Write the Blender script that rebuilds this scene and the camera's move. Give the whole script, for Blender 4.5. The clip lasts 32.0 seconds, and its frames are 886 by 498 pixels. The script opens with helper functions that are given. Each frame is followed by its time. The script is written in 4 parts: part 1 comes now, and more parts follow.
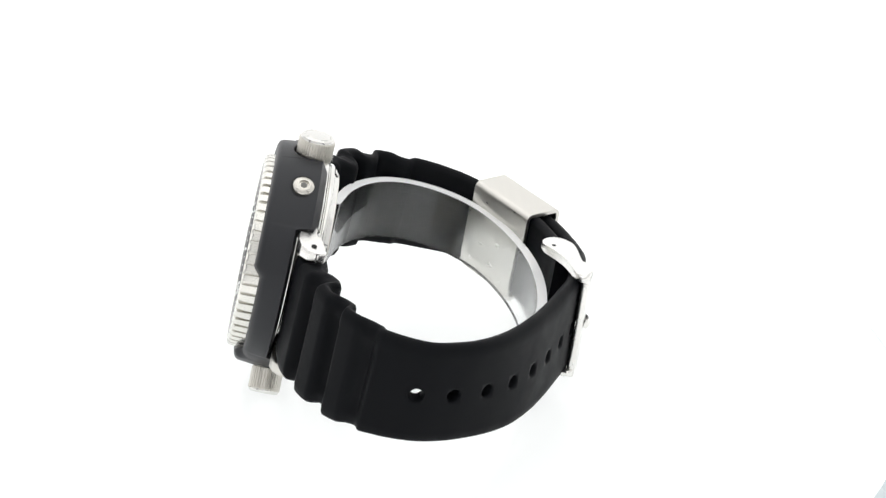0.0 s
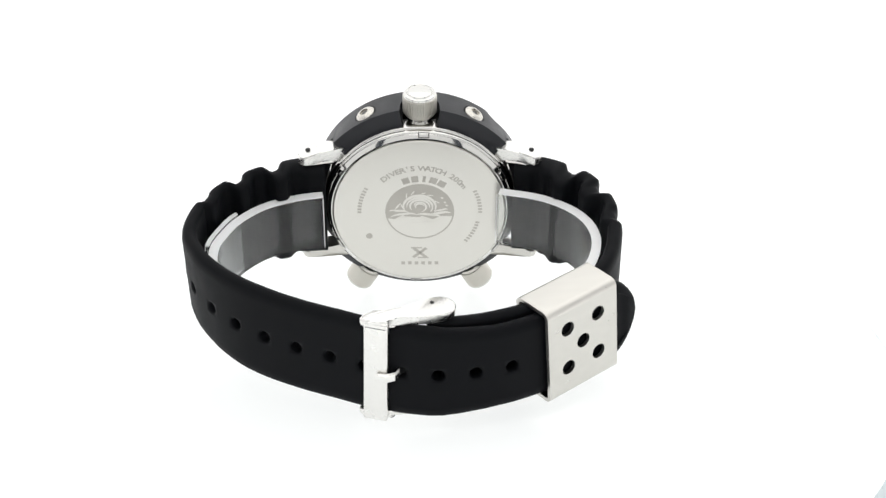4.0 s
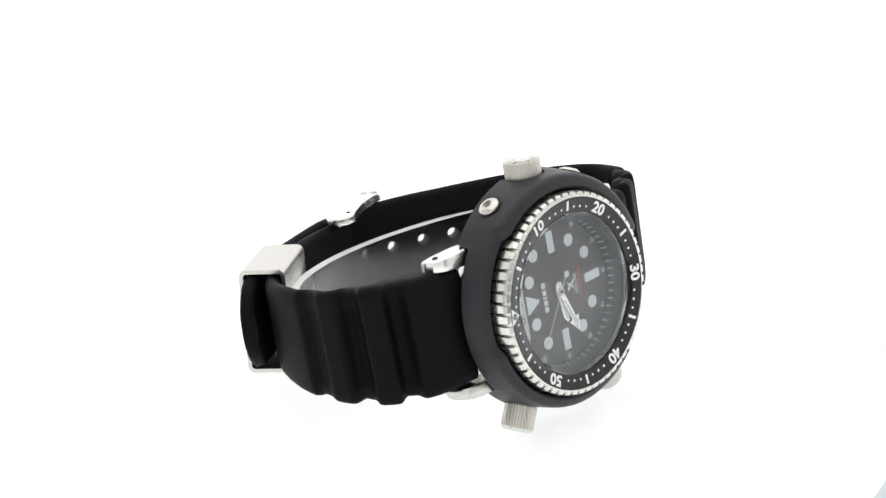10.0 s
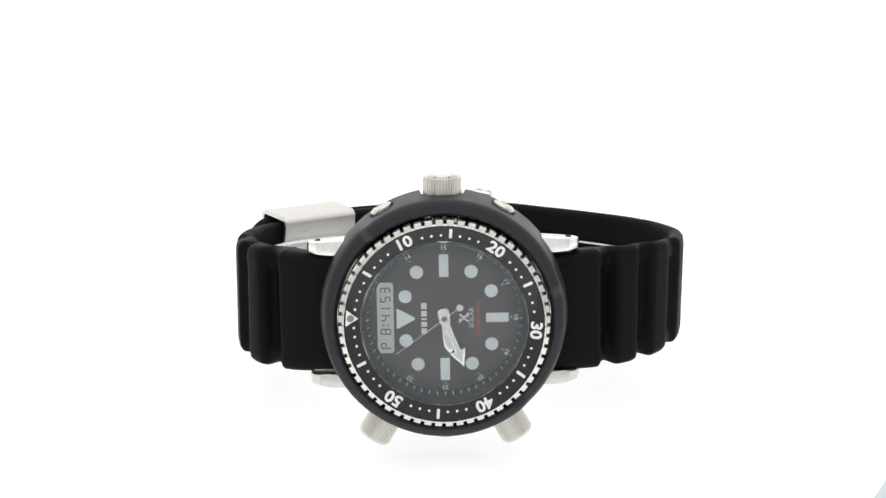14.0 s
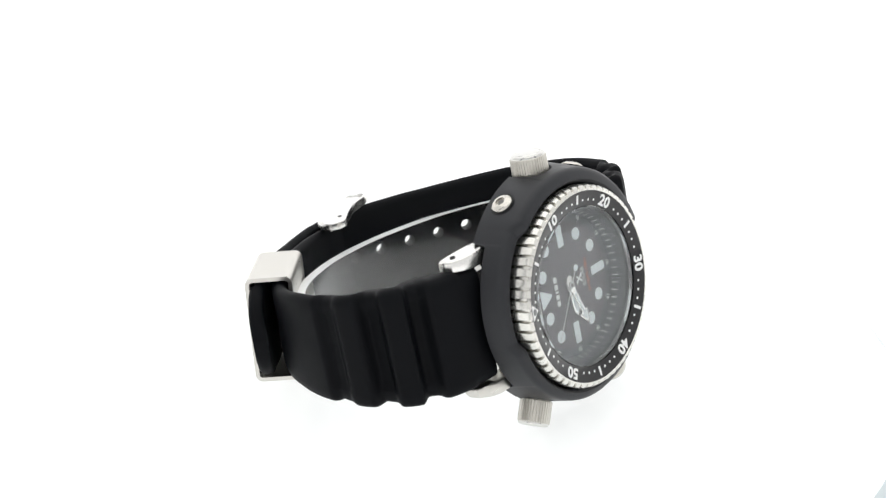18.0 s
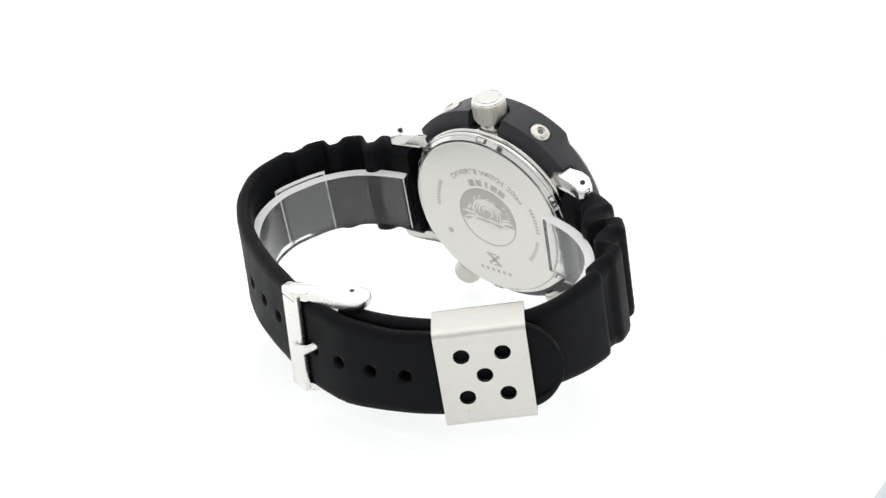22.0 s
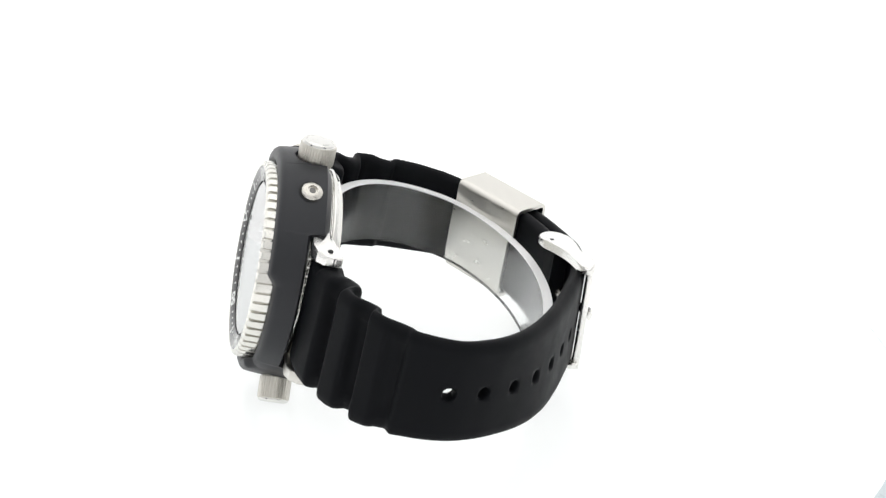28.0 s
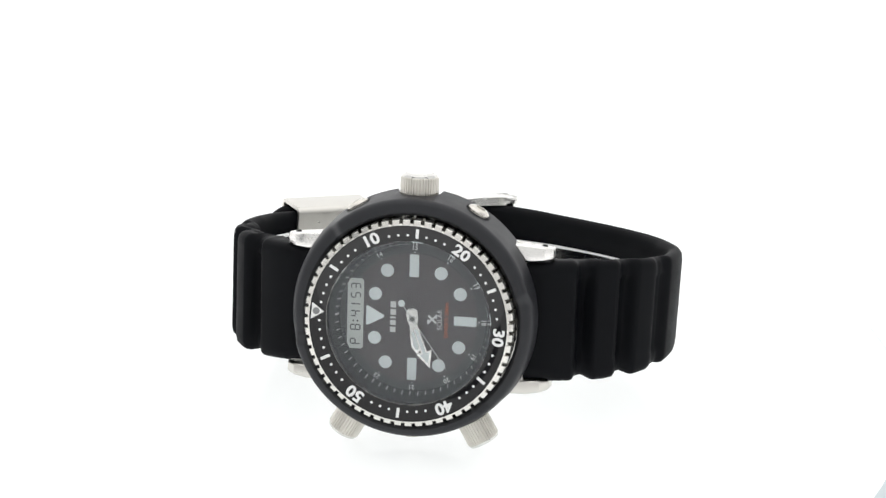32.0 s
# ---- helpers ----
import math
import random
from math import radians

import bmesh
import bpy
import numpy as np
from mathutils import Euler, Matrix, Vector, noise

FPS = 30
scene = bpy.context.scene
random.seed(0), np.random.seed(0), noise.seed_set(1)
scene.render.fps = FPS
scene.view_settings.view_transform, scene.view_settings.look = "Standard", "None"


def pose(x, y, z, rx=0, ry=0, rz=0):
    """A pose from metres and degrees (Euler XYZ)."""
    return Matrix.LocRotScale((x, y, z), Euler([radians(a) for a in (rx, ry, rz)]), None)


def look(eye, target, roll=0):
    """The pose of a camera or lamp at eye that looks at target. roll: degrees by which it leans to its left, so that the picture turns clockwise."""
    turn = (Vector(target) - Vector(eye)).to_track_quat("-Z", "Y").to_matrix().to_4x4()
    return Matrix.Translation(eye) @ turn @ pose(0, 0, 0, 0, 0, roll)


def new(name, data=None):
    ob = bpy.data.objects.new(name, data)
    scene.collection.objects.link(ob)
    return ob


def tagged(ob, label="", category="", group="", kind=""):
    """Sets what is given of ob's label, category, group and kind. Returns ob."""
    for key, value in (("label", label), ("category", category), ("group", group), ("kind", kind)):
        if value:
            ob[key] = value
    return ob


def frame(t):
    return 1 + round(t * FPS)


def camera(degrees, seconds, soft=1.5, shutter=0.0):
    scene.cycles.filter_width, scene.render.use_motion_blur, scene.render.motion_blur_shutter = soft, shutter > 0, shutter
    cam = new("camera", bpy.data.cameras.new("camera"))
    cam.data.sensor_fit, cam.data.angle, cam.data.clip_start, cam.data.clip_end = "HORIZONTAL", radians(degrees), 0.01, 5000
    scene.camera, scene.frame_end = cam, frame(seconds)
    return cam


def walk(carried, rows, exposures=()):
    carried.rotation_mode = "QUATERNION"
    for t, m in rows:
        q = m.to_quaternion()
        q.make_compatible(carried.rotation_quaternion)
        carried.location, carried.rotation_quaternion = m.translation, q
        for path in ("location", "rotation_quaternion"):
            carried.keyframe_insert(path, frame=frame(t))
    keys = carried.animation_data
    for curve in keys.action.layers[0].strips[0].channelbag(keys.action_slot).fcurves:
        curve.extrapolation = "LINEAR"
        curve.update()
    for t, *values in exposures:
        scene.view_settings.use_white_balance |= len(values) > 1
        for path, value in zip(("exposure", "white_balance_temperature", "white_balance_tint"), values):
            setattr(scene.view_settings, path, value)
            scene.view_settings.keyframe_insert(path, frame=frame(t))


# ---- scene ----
cam = camera(27.89, 32.0, soft=1.4)
TILT, LEAN, PITCH = 14.08, 0.53, 24.993        # the watch leans back on the turntable; the camera looks down
EYE = Vector((0.00259, -0.35947, 0.19557))
AIM = EYE + 0.4 * Vector((0.0, math.cos(radians(PITCH)), -math.sin(radians(PITCH))))
walk(cam, [(0.0, look(EYE, AIM, -0.264)), (32.0, look(EYE, AIM, -0.264))])

# the watch's own space: x to six o'clock, y to three o'clock, z out of the face, in metres
M0 = Matrix.Translation((0.00257, -0.04014, 0.030)) @ Matrix(((1, 0, 0, 0), (0, 0, -1, 0), (0, 1, 0, 0), (0, 0, 0, 1))) \
    @ Matrix.Rotation(radians(-TILT), 4, "X") @ Matrix.Rotation(radians(LEAN), 4, "Z")
MM = 0.001
PI = math.pi

# turntable angle in degrees by time; it slows down, turns round at 13.8 s and comes back
ANGLES = [(0, 271.6), (0.5, 260.7), (1, 249.8), (1.5, 238.4), (2, 226.8), (2.5, 215.0), (3, 203.4), (3.5, 191.9), (4, 180.6), (4.5, 169.2), (5,
          157.9), (5.5, 146.8), (6, 135.8), (6.5, 124.9), (7, 113.8), (7.5, 102.3), (8, 90.4), (8.5, 78.5), (9, 66.8), (9.5, 55.5), (10, 45.2), (10.5,
          36.0), (11, 27.9), (11.5, 20.7), (12, 14.5), (12.5, 9.0), (13, 4.4), (13.25, 2.5), (13.5, 1.0), (13.85, 0.2), (14.25, 1.3), (14.5, 2.8),
          (15, 7.1), (15.5, 12.2), (16, 18.1), (16.5, 24.9), (17, 32.6), (17.5, 41.3), (18, 51.2), (18.5, 62.2), (19, 73.8), (19.5, 85.7), (20, 97.6),
          (20.5, 109.3), (21, 120.5), (21.5, 131.5), (22, 142.4), (22.5, 153.4), (23, 164.7), (23.5, 176.0), (24, 187.4), (24.5, 198.8), (25, 210.3),
          (25.5, 222.1), (26, 233.8), (26.5, 245.3), (27, 256.4), (27.5, 267.2), (28, 278.2), (28.5, 289.4), (29, 300.6), (29.5, 311.1), (30, 320.8),
          (30.5, 329.6), (31, 337.2), (31.5, 343.9), (32, 349.8)]

# ---------------------------------------------------------------- light
world = bpy.data.worlds.new("studio")
scene.world = world
world.use_nodes = True
world.node_tree.nodes["Background"].inputs["Color"].default_value = (0.80, 0.86, 1.0, 1)
world.node_tree.nodes["Background"].inputs["Strength"].default_value = 0.10
scene.view_settings.exposure = 0.0


# ---------------------------------------------------------------- materials
def material(name, color, rough=0.5, metal=0.0, spec=0.5, noise_scale=0, color_var=0.0, rough_var=0.0, bump=0.0, bump_scale=0, emit=None,
             glass=0.0, ior=1.5, stretch=None, coat=0.0):
    m = bpy.data.materials.new(name)
    m.use_nodes = True
    nt = m.node_tree
    p = nt.nodes["Principled BSDF"]
    p.inputs["Base Color"].default_value = (*color, 1)
    p.inputs["Roughness"].default_value = rough
    p.inputs["Metallic"].default_value = metal
    p.inputs["Specular IOR Level"].default_value = spec
    p.inputs["IOR"].default_value = ior
    p.inputs["Transmission Weight"].default_value = glass
    p.inputs["Coat Weight"].default_value = coat
    if emit:
        p.inputs["Emission Color"].default_value = (*emit[0], 1)
        p.inputs["Emission Strength"].default_value = emit[1]
    if noise_scale:
        co = nt.nodes.new("ShaderNodeTexCoord")
        mp = nt.nodes.new("ShaderNodeMapping")
        if stretch:
            mp.inputs["Scale"].default_value = stretch
        nt.links.new(co.outputs["Object"], mp.inputs["Vector"])
        n1 = nt.nodes.new("ShaderNodeTexNoise")
        n1.inputs["Scale"].default_value = noise_scale
        n1.inputs["Detail"].default_value = 5
        nt.links.new(mp.outputs["Vector"], n1.inputs["Vector"])
        if color_var:
            mix = nt.nodes.new("ShaderNodeMix")
            mix.data_type = "RGBA"
            mix.inputs["A"].default_value = (*[c * (1 - color_var) for c in color], 1)
            mix.inputs["B"].default_value = (*[min(1, c * (1 + color_var)) for c in color], 1)
            nt.links.new(n1.outputs["Fac"], mix.inputs["Factor"])
            nt.links.new(mix.outputs["Result"], p.inputs["Base Color"])
        if rough_var:
            mr = nt.nodes.new("ShaderNodeMapRange")
            mr.inputs["From Min"].default_value, mr.inputs["From Max"].default_value = 0.3, 0.7
            mr.inputs["To Min"].default_value, mr.inputs["To Max"].default_value = max(0.02, rough - rough_var), rough + rough_var
            nt.links.new(n1.outputs["Fac"], mr.inputs["Value"])
            nt.links.new(mr.outputs["Result"], p.inputs["Roughness"])
        if bump:
            n2 = nt.nodes.new("ShaderNodeTexNoise")
            n2.inputs["Scale"].default_value = bump_scale
            n2.inputs["Detail"].default_value = 3
            nt.links.new(mp.outputs["Vector"], n2.inputs["Vector"])
            bp = nt.nodes.new("ShaderNodeBump")
            bp.inputs["Strength"].default_value = bump
            bp.inputs["Distance"].default_value = 0.0001
            nt.links.new(n2.outputs["Fac"], bp.inputs["Height"])
            nt.links.new(bp.outputs["Normal"], p.inputs["Normal"])
    return m


RUBBER = material("black_silicone", (0.0040, 0.0045, 0.0058), 0.53, spec=0.08, noise_scale=160, color_var=0.25, rough_var=0.06, bump=0.18, bump_scale=5200)
SHROUD = material("matte_black_coating", (0.017, 0.018, 0.0215), 0.42, spec=0.36, noise_scale=220, color_var=0.12, rough_var=0.05, bump=0.10, bump_scale=9000)
STEEL = material("polished_steel", (0.70, 0.695, 0.67), 0.08, metal=1, noise_scale=300, rough_var=0.02)
LUGSTEEL = material("polished_lug_steel", (0.82, 0.81, 0.785), 0.25, metal=1, noise_scale=300, rough_var=0.04)
BOLT = material("bolt_steel", (0.64, 0.62, 0.57), 0.24, metal=1, noise_scale=500, rough_var=0.04)
SATIN = material("brushed_steel", (0.64, 0.625, 0.585), 0.32, metal=1, noise_scale=45, rough_var=0.05, color_var=0.06, bump=0.012, bump_scale=4000, stretch=(1, 12, 12))
KNURL = material("knurled_steel", (0.66, 0.64, 0.59), 0.38, metal=1, noise_scale=300, rough_var=0.04)
GRIP = material("bezel_grip_steel", (0.74, 0.73, 0.69), 0.24, metal=1, noise_scale=300, rough_var=0.04)
# darkened as shade in sockets, slots and seam; the centre post's own grey
DARKSTEEL = material("recess_shade_and_post_steel", (0.16, 0.157, 0.15), 0.4, metal=1, noise_scale=900, color_var=0.1)
PIP = material("grey_lume_pip", (0.22, 0.23, 0.23), 0.25)
BACKSTEEL = material("satin_case_back_steel", (0.72, 0.705, 0.66), 0.30, metal=1, noise_scale=260, rough_var=0.015)
ETCH = material("etched_steel", (0.53, 0.51, 0.47), 0.5, metal=1, noise_scale=900, rough_var=0.1, color_var=0.1)
INSERT = material("gloss_black_bezel", (0.009, 0.009, 0.010), 0.07, spec=0.5, noise_scale=300, rough_var=0.02)
PRINT = material("white_print", (0.80, 0.81, 0.80), 0.5)
LUME = material("pale_green_lume", (0.90, 0.97, 0.97), 0.6, noise_scale=900, color_var=0.04)
DIAL = material("solar_dial", (0.092, 0.077, 0.083), 0.30, spec=0.4, noise_scale=1500, color_var=0.08)
DIALRING = material("dial_ring", (0.064, 0.067, 0.071), 0.30, spec=0.4, noise_scale=1500, color_var=0.08)
ORANGE = material("orange_print", (0.75, 0.16, 0.05), 0.5)
LCDBACK = material("lcd_glass", (0.66, 0.69, 0.66), 0.35, noise_scale=400, color_var=0.04)
LCDSEG = material("lcd_segment", (0.035, 0.04, 0.045), 0.4)
# near-black for the shade in holes, slits and gaps that are not cut
RECESS_SHADE = material("recess_shade", (0.008, 0.008, 0.008), 0.7)
CRYSTAL = material("mineral_crystal", (0.97, 0.985, 0.99), 0.0, glass=1.0, ior=1.48)
CRYSTAL.node_tree.nodes["Principled BSDF"].inputs["Specular Tint"].default_value = (0.90, 0.96, 1.0, 1)
ACRYLIC = material("clear_acrylic", (0.97, 0.98, 0.98), 0.13, glass=1.0, ior=1.49)
FROSTED = material("frosted_acrylic_edge", (0.97, 0.975, 0.975), 0.45, glass=0.08, ior=1.49, noise_scale=200, rough_var=0.1)
# white disc glows in its material, so contact shade hardly shows
DISC = material("glowing_white_acrylic", (0.30, 0.31, 0.31), 0.16, spec=0.35, noise_scale=40, rough_var=0.03, emit=((0.985, 1.0, 0.995), 0.78))
# grey-blue put in for the shade on the near rim, plus a faint glow
RIM = material("shade_tinted_acrylic", (0.50, 0.56, 0.58), 0.3, noise_scale=60, rough_var=0.05, emit=((0.95, 1.0, 1.0), 0.14))
# tent wall and floor glow in their material, in place of lamps
FABRIC = material("glowing_tent_fabric", (0.30, 0.30, 0.30), 0.9, noise_scale=500, bump=0.2, bump_scale=1500, emit=((1.0, 1.0, 1.0), 0.93))
# glow of the panel added overhead, out of view
TOPGLOW = material("overhead_glow_white", (0.80, 0.80, 0.80), 0.9, emit=((1.0, 0.99, 0.97), 0.55), noise_scale=300, color_var=0.02)
# weaker glows for unseen panels added to shape reflections on the watch
SIDE = material("side_glow_fabric", (0.35, 0.35, 0.35), 0.9, noise_scale=500, bump=0.2, bump_scale=1500, emit=((1.0, 1.0, 1.0), 0.50))
FRONTGLOW = material("weak_glow_fabric", (0.35, 0.35, 0.35), 0.9, noise_scale=500, bump=0.2, bump_scale=1500, emit=((1.0, 1.0, 1.0), 0.42))
FLOOR = material("glowing_tent_floor", (0.30, 0.30, 0.30), 0.9, noise_scale=300, bump=0.2, bump_scale=1500, emit=((1.0, 1.0, 1.0), 0.93))


# ---------------------------------------------------------------- building blocks
def smooth(me, angle=35):
    me.polygons.foreach_set("use_smooth", [True] * len(me.polygons))
    me.set_sharp_from_angle(angle=radians(angle))


def part(name, bm, mat, parent, label="", baked=True, angle=35, m=None):
    """One mesh under a thing or a part, from a bmesh in millimetres of the watch's space."""
    bmesh.ops.recalc_face_normals(bm, faces=bm.faces)
    t = Matrix.Diagonal((MM, MM, MM, 1))
    bm.transform(M0 @ t if baked else t)
    me = bpy.data.meshes.new(name)
    bm.to_mesh(me)
    bm.free()
    me.materials.append(mat)
    smooth(me, angle)
    ob = new(name, me)
    ob.parent = parent
    if m is not None:
        ob.matrix_basis = m
    if label:
        ob["label"] = label
    return ob


def again(ob, m):
    """The same part once more, at another pose, on the same mesh."""
    o = ob.copy()
    scene.collection.objects.link(o)
    o.matrix_basis = m
    return o


def place(x, y, z, turn=0.0):
    """A pose in the watch's space, millimetres and degrees about the face's axis."""
    return M0 @ Matrix.Translation((x * MM, y * MM, z * MM)) @ Matrix.Rotation(radians(turn), 4, "Z")


def lathe(profile, seg=96, closed=True, bm=None):
    """Turns (r, z) round the z axis."""
    bm = bm or bmesh.new()
    rings = []
    for i in range(seg):
        a = 2 * PI * i / seg
        rings.append([bm.verts.new((r * math.cos(a), r * math.sin(a), z)) for r, z in profile])
    n = len(profile)
    for i in range(seg):
        p, q = rings[i], rings[(i + 1) % seg]
        for k in range(n if closed else n - 1):
            bm.faces.new((p[k], q[k], q[(k + 1) % n], p[(k + 1) % n]))
    if not closed:
        if profile[0][0] > 1e-6:
            bm.faces.new([r[0] for r in rings][::-1])
        if profile[-1][0] > 1e-6:
            bm.faces.new([r[-1] for r in rings])
    bmesh.ops.remove_doubles(bm, verts=bm.verts, dist=1e-5)
    return bm


def block(sx, sy, sz, bevel=0.0, seg=2, bm=None, m=None):
    bm = bm or bmesh.new()
    r = bmesh.ops.create_cube(bm, size=1, matrix=(m or Matrix()) @ Matrix.Diagonal((sx, sy, sz, 1)))
    if bevel:
        es = list({e for v in r["verts"] for e in v.link_edges})
        bmesh.ops.bevel(bm, geom=es, offset=bevel, segments=seg, affect="EDGES", profile=0.5)
    return bm


def prism(points, z0, z1, bevel=0.0, bm=None):
    """A flat outline (x, y), extruded from z0 to z1."""
    bm = bm or bmesh.new()
    lo = [bm.verts.new((x, y, z0)) for x, y in points]
    hi = [bm.verts.new((x, y, z1)) for x, y in points]
    n = len(points)
    top = bm.faces.new(hi)
    bm.faces.new(lo[::-1])
    for i in range(n):
        bm.faces.new((lo[i], lo[(i + 1) % n], hi[(i + 1) % n], hi[i]))
    if bevel:
        bmesh.ops.bevel(bm, geom=list(top.edges), offset=bevel, segments=2, affect="EDGES", profile=0.5)
    return bm


def circle(r, n=24, cx=0, cy=0):
    return [(cx + r * math.cos(2 * PI * i / n), cy + r * math.sin(2 * PI * i / n)) for i in range(n)]


def rounded(sx, sy, r, n=5):
    pts = []
    for cx, cy, a0 in ((sx / 2 - r, sy / 2 - r, 0), (-sx / 2 + r, sy / 2 - r, 90), (-sx / 2 + r, -sy / 2 + r, 180), (sx / 2 - r, -sy / 2 + r, 270)):
        for i in range(n + 1):
            a = radians(a0 + 90 * i / n)
            pts.append((cx + r * math.cos(a), cy + r * math.sin(a)))
    return pts


def aim(x, y, z, way):
    """A pose (millimetres) whose z axis points along way."""
    return Matrix.Translation((x, y, z)) @ Vector(way).to_track_quat("Z", "Y").to_matrix().to_4x4()


def letters(body, size, depth=0.02, bold=0.0):
    """A word as a bmesh in millimetres, centred, from the built-in font."""
    cu = bpy.data.curves.new("word", "FONT")
    cu.body, cu.size, cu.align_x, cu.align_y, cu.extrude, cu.resolution_u, cu.offset = body, size, "CENTER", "CENTER", depth, 3, bold
    ob = bpy.data.objects.new("word", cu)
    scene.collection.objects.link(ob)
    me = bpy.data.meshes.new_from_object(ob.evaluated_get(bpy.context.evaluated_depsgraph_get()))
    bm = bmesh.new()
    bm.from_mesh(me)
    bpy.data.objects.remove(ob)
    bpy.data.curves.remove(cu)
    bpy.data.meshes.remove(me)
    return bm


def curve_points(pts, step):
    """A smooth line through (x, z) points, resampled at even steps: position and unit tangent."""
    p = [Vector(a) for a in pts]
    p = [2 * p[0] - p[1], *p, 2 * p[-1] - p[-2]]
    fine = []
    for i in range(1, len(p) - 2):
        for k in range(40):
            u = k / 40
            a, b, c, d = p[i - 1], p[i], p[i + 1], p[i + 2]
            fine.append(0.5 * (2 * b + (c - a) * u + (2 * a - 5 * b + 4 * c - d) * u * u + (3 * b - a - 3 * c + d) * u ** 3))
    fine.append(p[-2])
    out, need, run = [fine[0]], step, 0.0
    for a, b in zip(fine, fine[1:]):
        d = (b - a).length
        while d > 0 and run + d >= need:
            out.append(a + (b - a) * ((need - run) / d))
            need += step
        run += d
    res = []
    for i, q in enumerate(out):
        t = (out[min(i + 1, len(out) - 1)] - out[max(i - 1, 0)]).normalized()
        res.append((q, t))
    return res


def interp(x, xs, ys):
    return float(np.interp(x, xs, ys))


# ---------------------------------------------------------------- setting
def sheet_disc(name, r, z, mat, seg=64):
    bm = bmesh.new()
    bm.faces.new([bm.verts.new((r * math.cos(2 * PI * i / seg), r * math.sin(2 * PI * i / seg), z)) for i in range(seg)])
    me = bpy.data.meshes.new(name)
    bm.to_mesh(me)
    bm.free()
    me.materials.append(mat)
    return new(name, me)


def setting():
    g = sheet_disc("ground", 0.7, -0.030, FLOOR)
    tagged(g, "white floor of a light tent, glowing evenly by itself", "ground", kind="structure")
    # white tent: a tall curved wall with thickness; its back panel glows in place of lamps, unseen side and front
    # panels are added with a weaker glow
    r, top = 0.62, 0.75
    for name, a0, a1, mat, label in (("backdrop", 22, 158, FABRIC, "white fabric back wall of a light tent, glowing evenly by itself"),
                                     ("side_panel_east", -38, 22, SIDE, "unseen white fabric side panel, added with a weaker glow"),
                                     ("side_panel_west", 158, 218, SIDE, "unseen white fabric side panel, added with a weaker glow"),
                                     ("front_glow_panel", 226, 314, FRONTGLOW, "unseen white fabric panel with a weak glow, added behind the camera")):
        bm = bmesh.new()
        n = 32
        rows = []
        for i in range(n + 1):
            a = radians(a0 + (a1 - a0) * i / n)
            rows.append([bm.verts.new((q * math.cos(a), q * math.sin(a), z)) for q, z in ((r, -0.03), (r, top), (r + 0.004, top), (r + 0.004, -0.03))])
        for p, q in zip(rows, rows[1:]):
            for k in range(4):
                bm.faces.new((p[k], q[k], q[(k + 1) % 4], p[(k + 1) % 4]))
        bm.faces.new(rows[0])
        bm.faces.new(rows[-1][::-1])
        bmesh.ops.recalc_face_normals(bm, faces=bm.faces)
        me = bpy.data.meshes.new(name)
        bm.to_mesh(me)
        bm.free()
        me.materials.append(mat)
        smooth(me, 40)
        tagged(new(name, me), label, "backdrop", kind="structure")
    # unseen glowing panel added above the tent to light the watch from the top
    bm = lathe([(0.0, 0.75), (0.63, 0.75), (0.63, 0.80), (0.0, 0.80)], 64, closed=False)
    me = bpy.data.meshes.new("overhead_glow_panel")
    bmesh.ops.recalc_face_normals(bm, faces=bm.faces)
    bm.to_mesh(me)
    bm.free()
    me.materials.append(TOPGLOW)
    tagged(new("overhead_glow_panel", me), "large unseen white glowing panel added above the tent", "softbox", kind="structure")


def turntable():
    table = tagged(new("turntable"), "round white acrylic turntable disc, glowing by itself", "turntable")
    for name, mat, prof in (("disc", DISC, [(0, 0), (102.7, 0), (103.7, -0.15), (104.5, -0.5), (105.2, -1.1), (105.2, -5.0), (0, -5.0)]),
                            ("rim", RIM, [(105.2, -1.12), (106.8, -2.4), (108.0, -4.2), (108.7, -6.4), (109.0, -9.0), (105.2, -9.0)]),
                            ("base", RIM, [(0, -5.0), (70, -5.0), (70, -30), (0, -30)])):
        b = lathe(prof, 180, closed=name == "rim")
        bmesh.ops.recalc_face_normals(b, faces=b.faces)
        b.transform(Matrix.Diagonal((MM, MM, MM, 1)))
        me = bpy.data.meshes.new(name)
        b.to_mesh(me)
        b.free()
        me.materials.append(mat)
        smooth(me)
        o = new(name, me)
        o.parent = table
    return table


# ---------------------------------------------------------------- watch head
NOTCHES = ((-52, 17), (128, 197))


def ramp(x, a, b):
    u = min(1, max(0, (x - a) / (b - a)))
    return u * u * (3 - 2 * u)


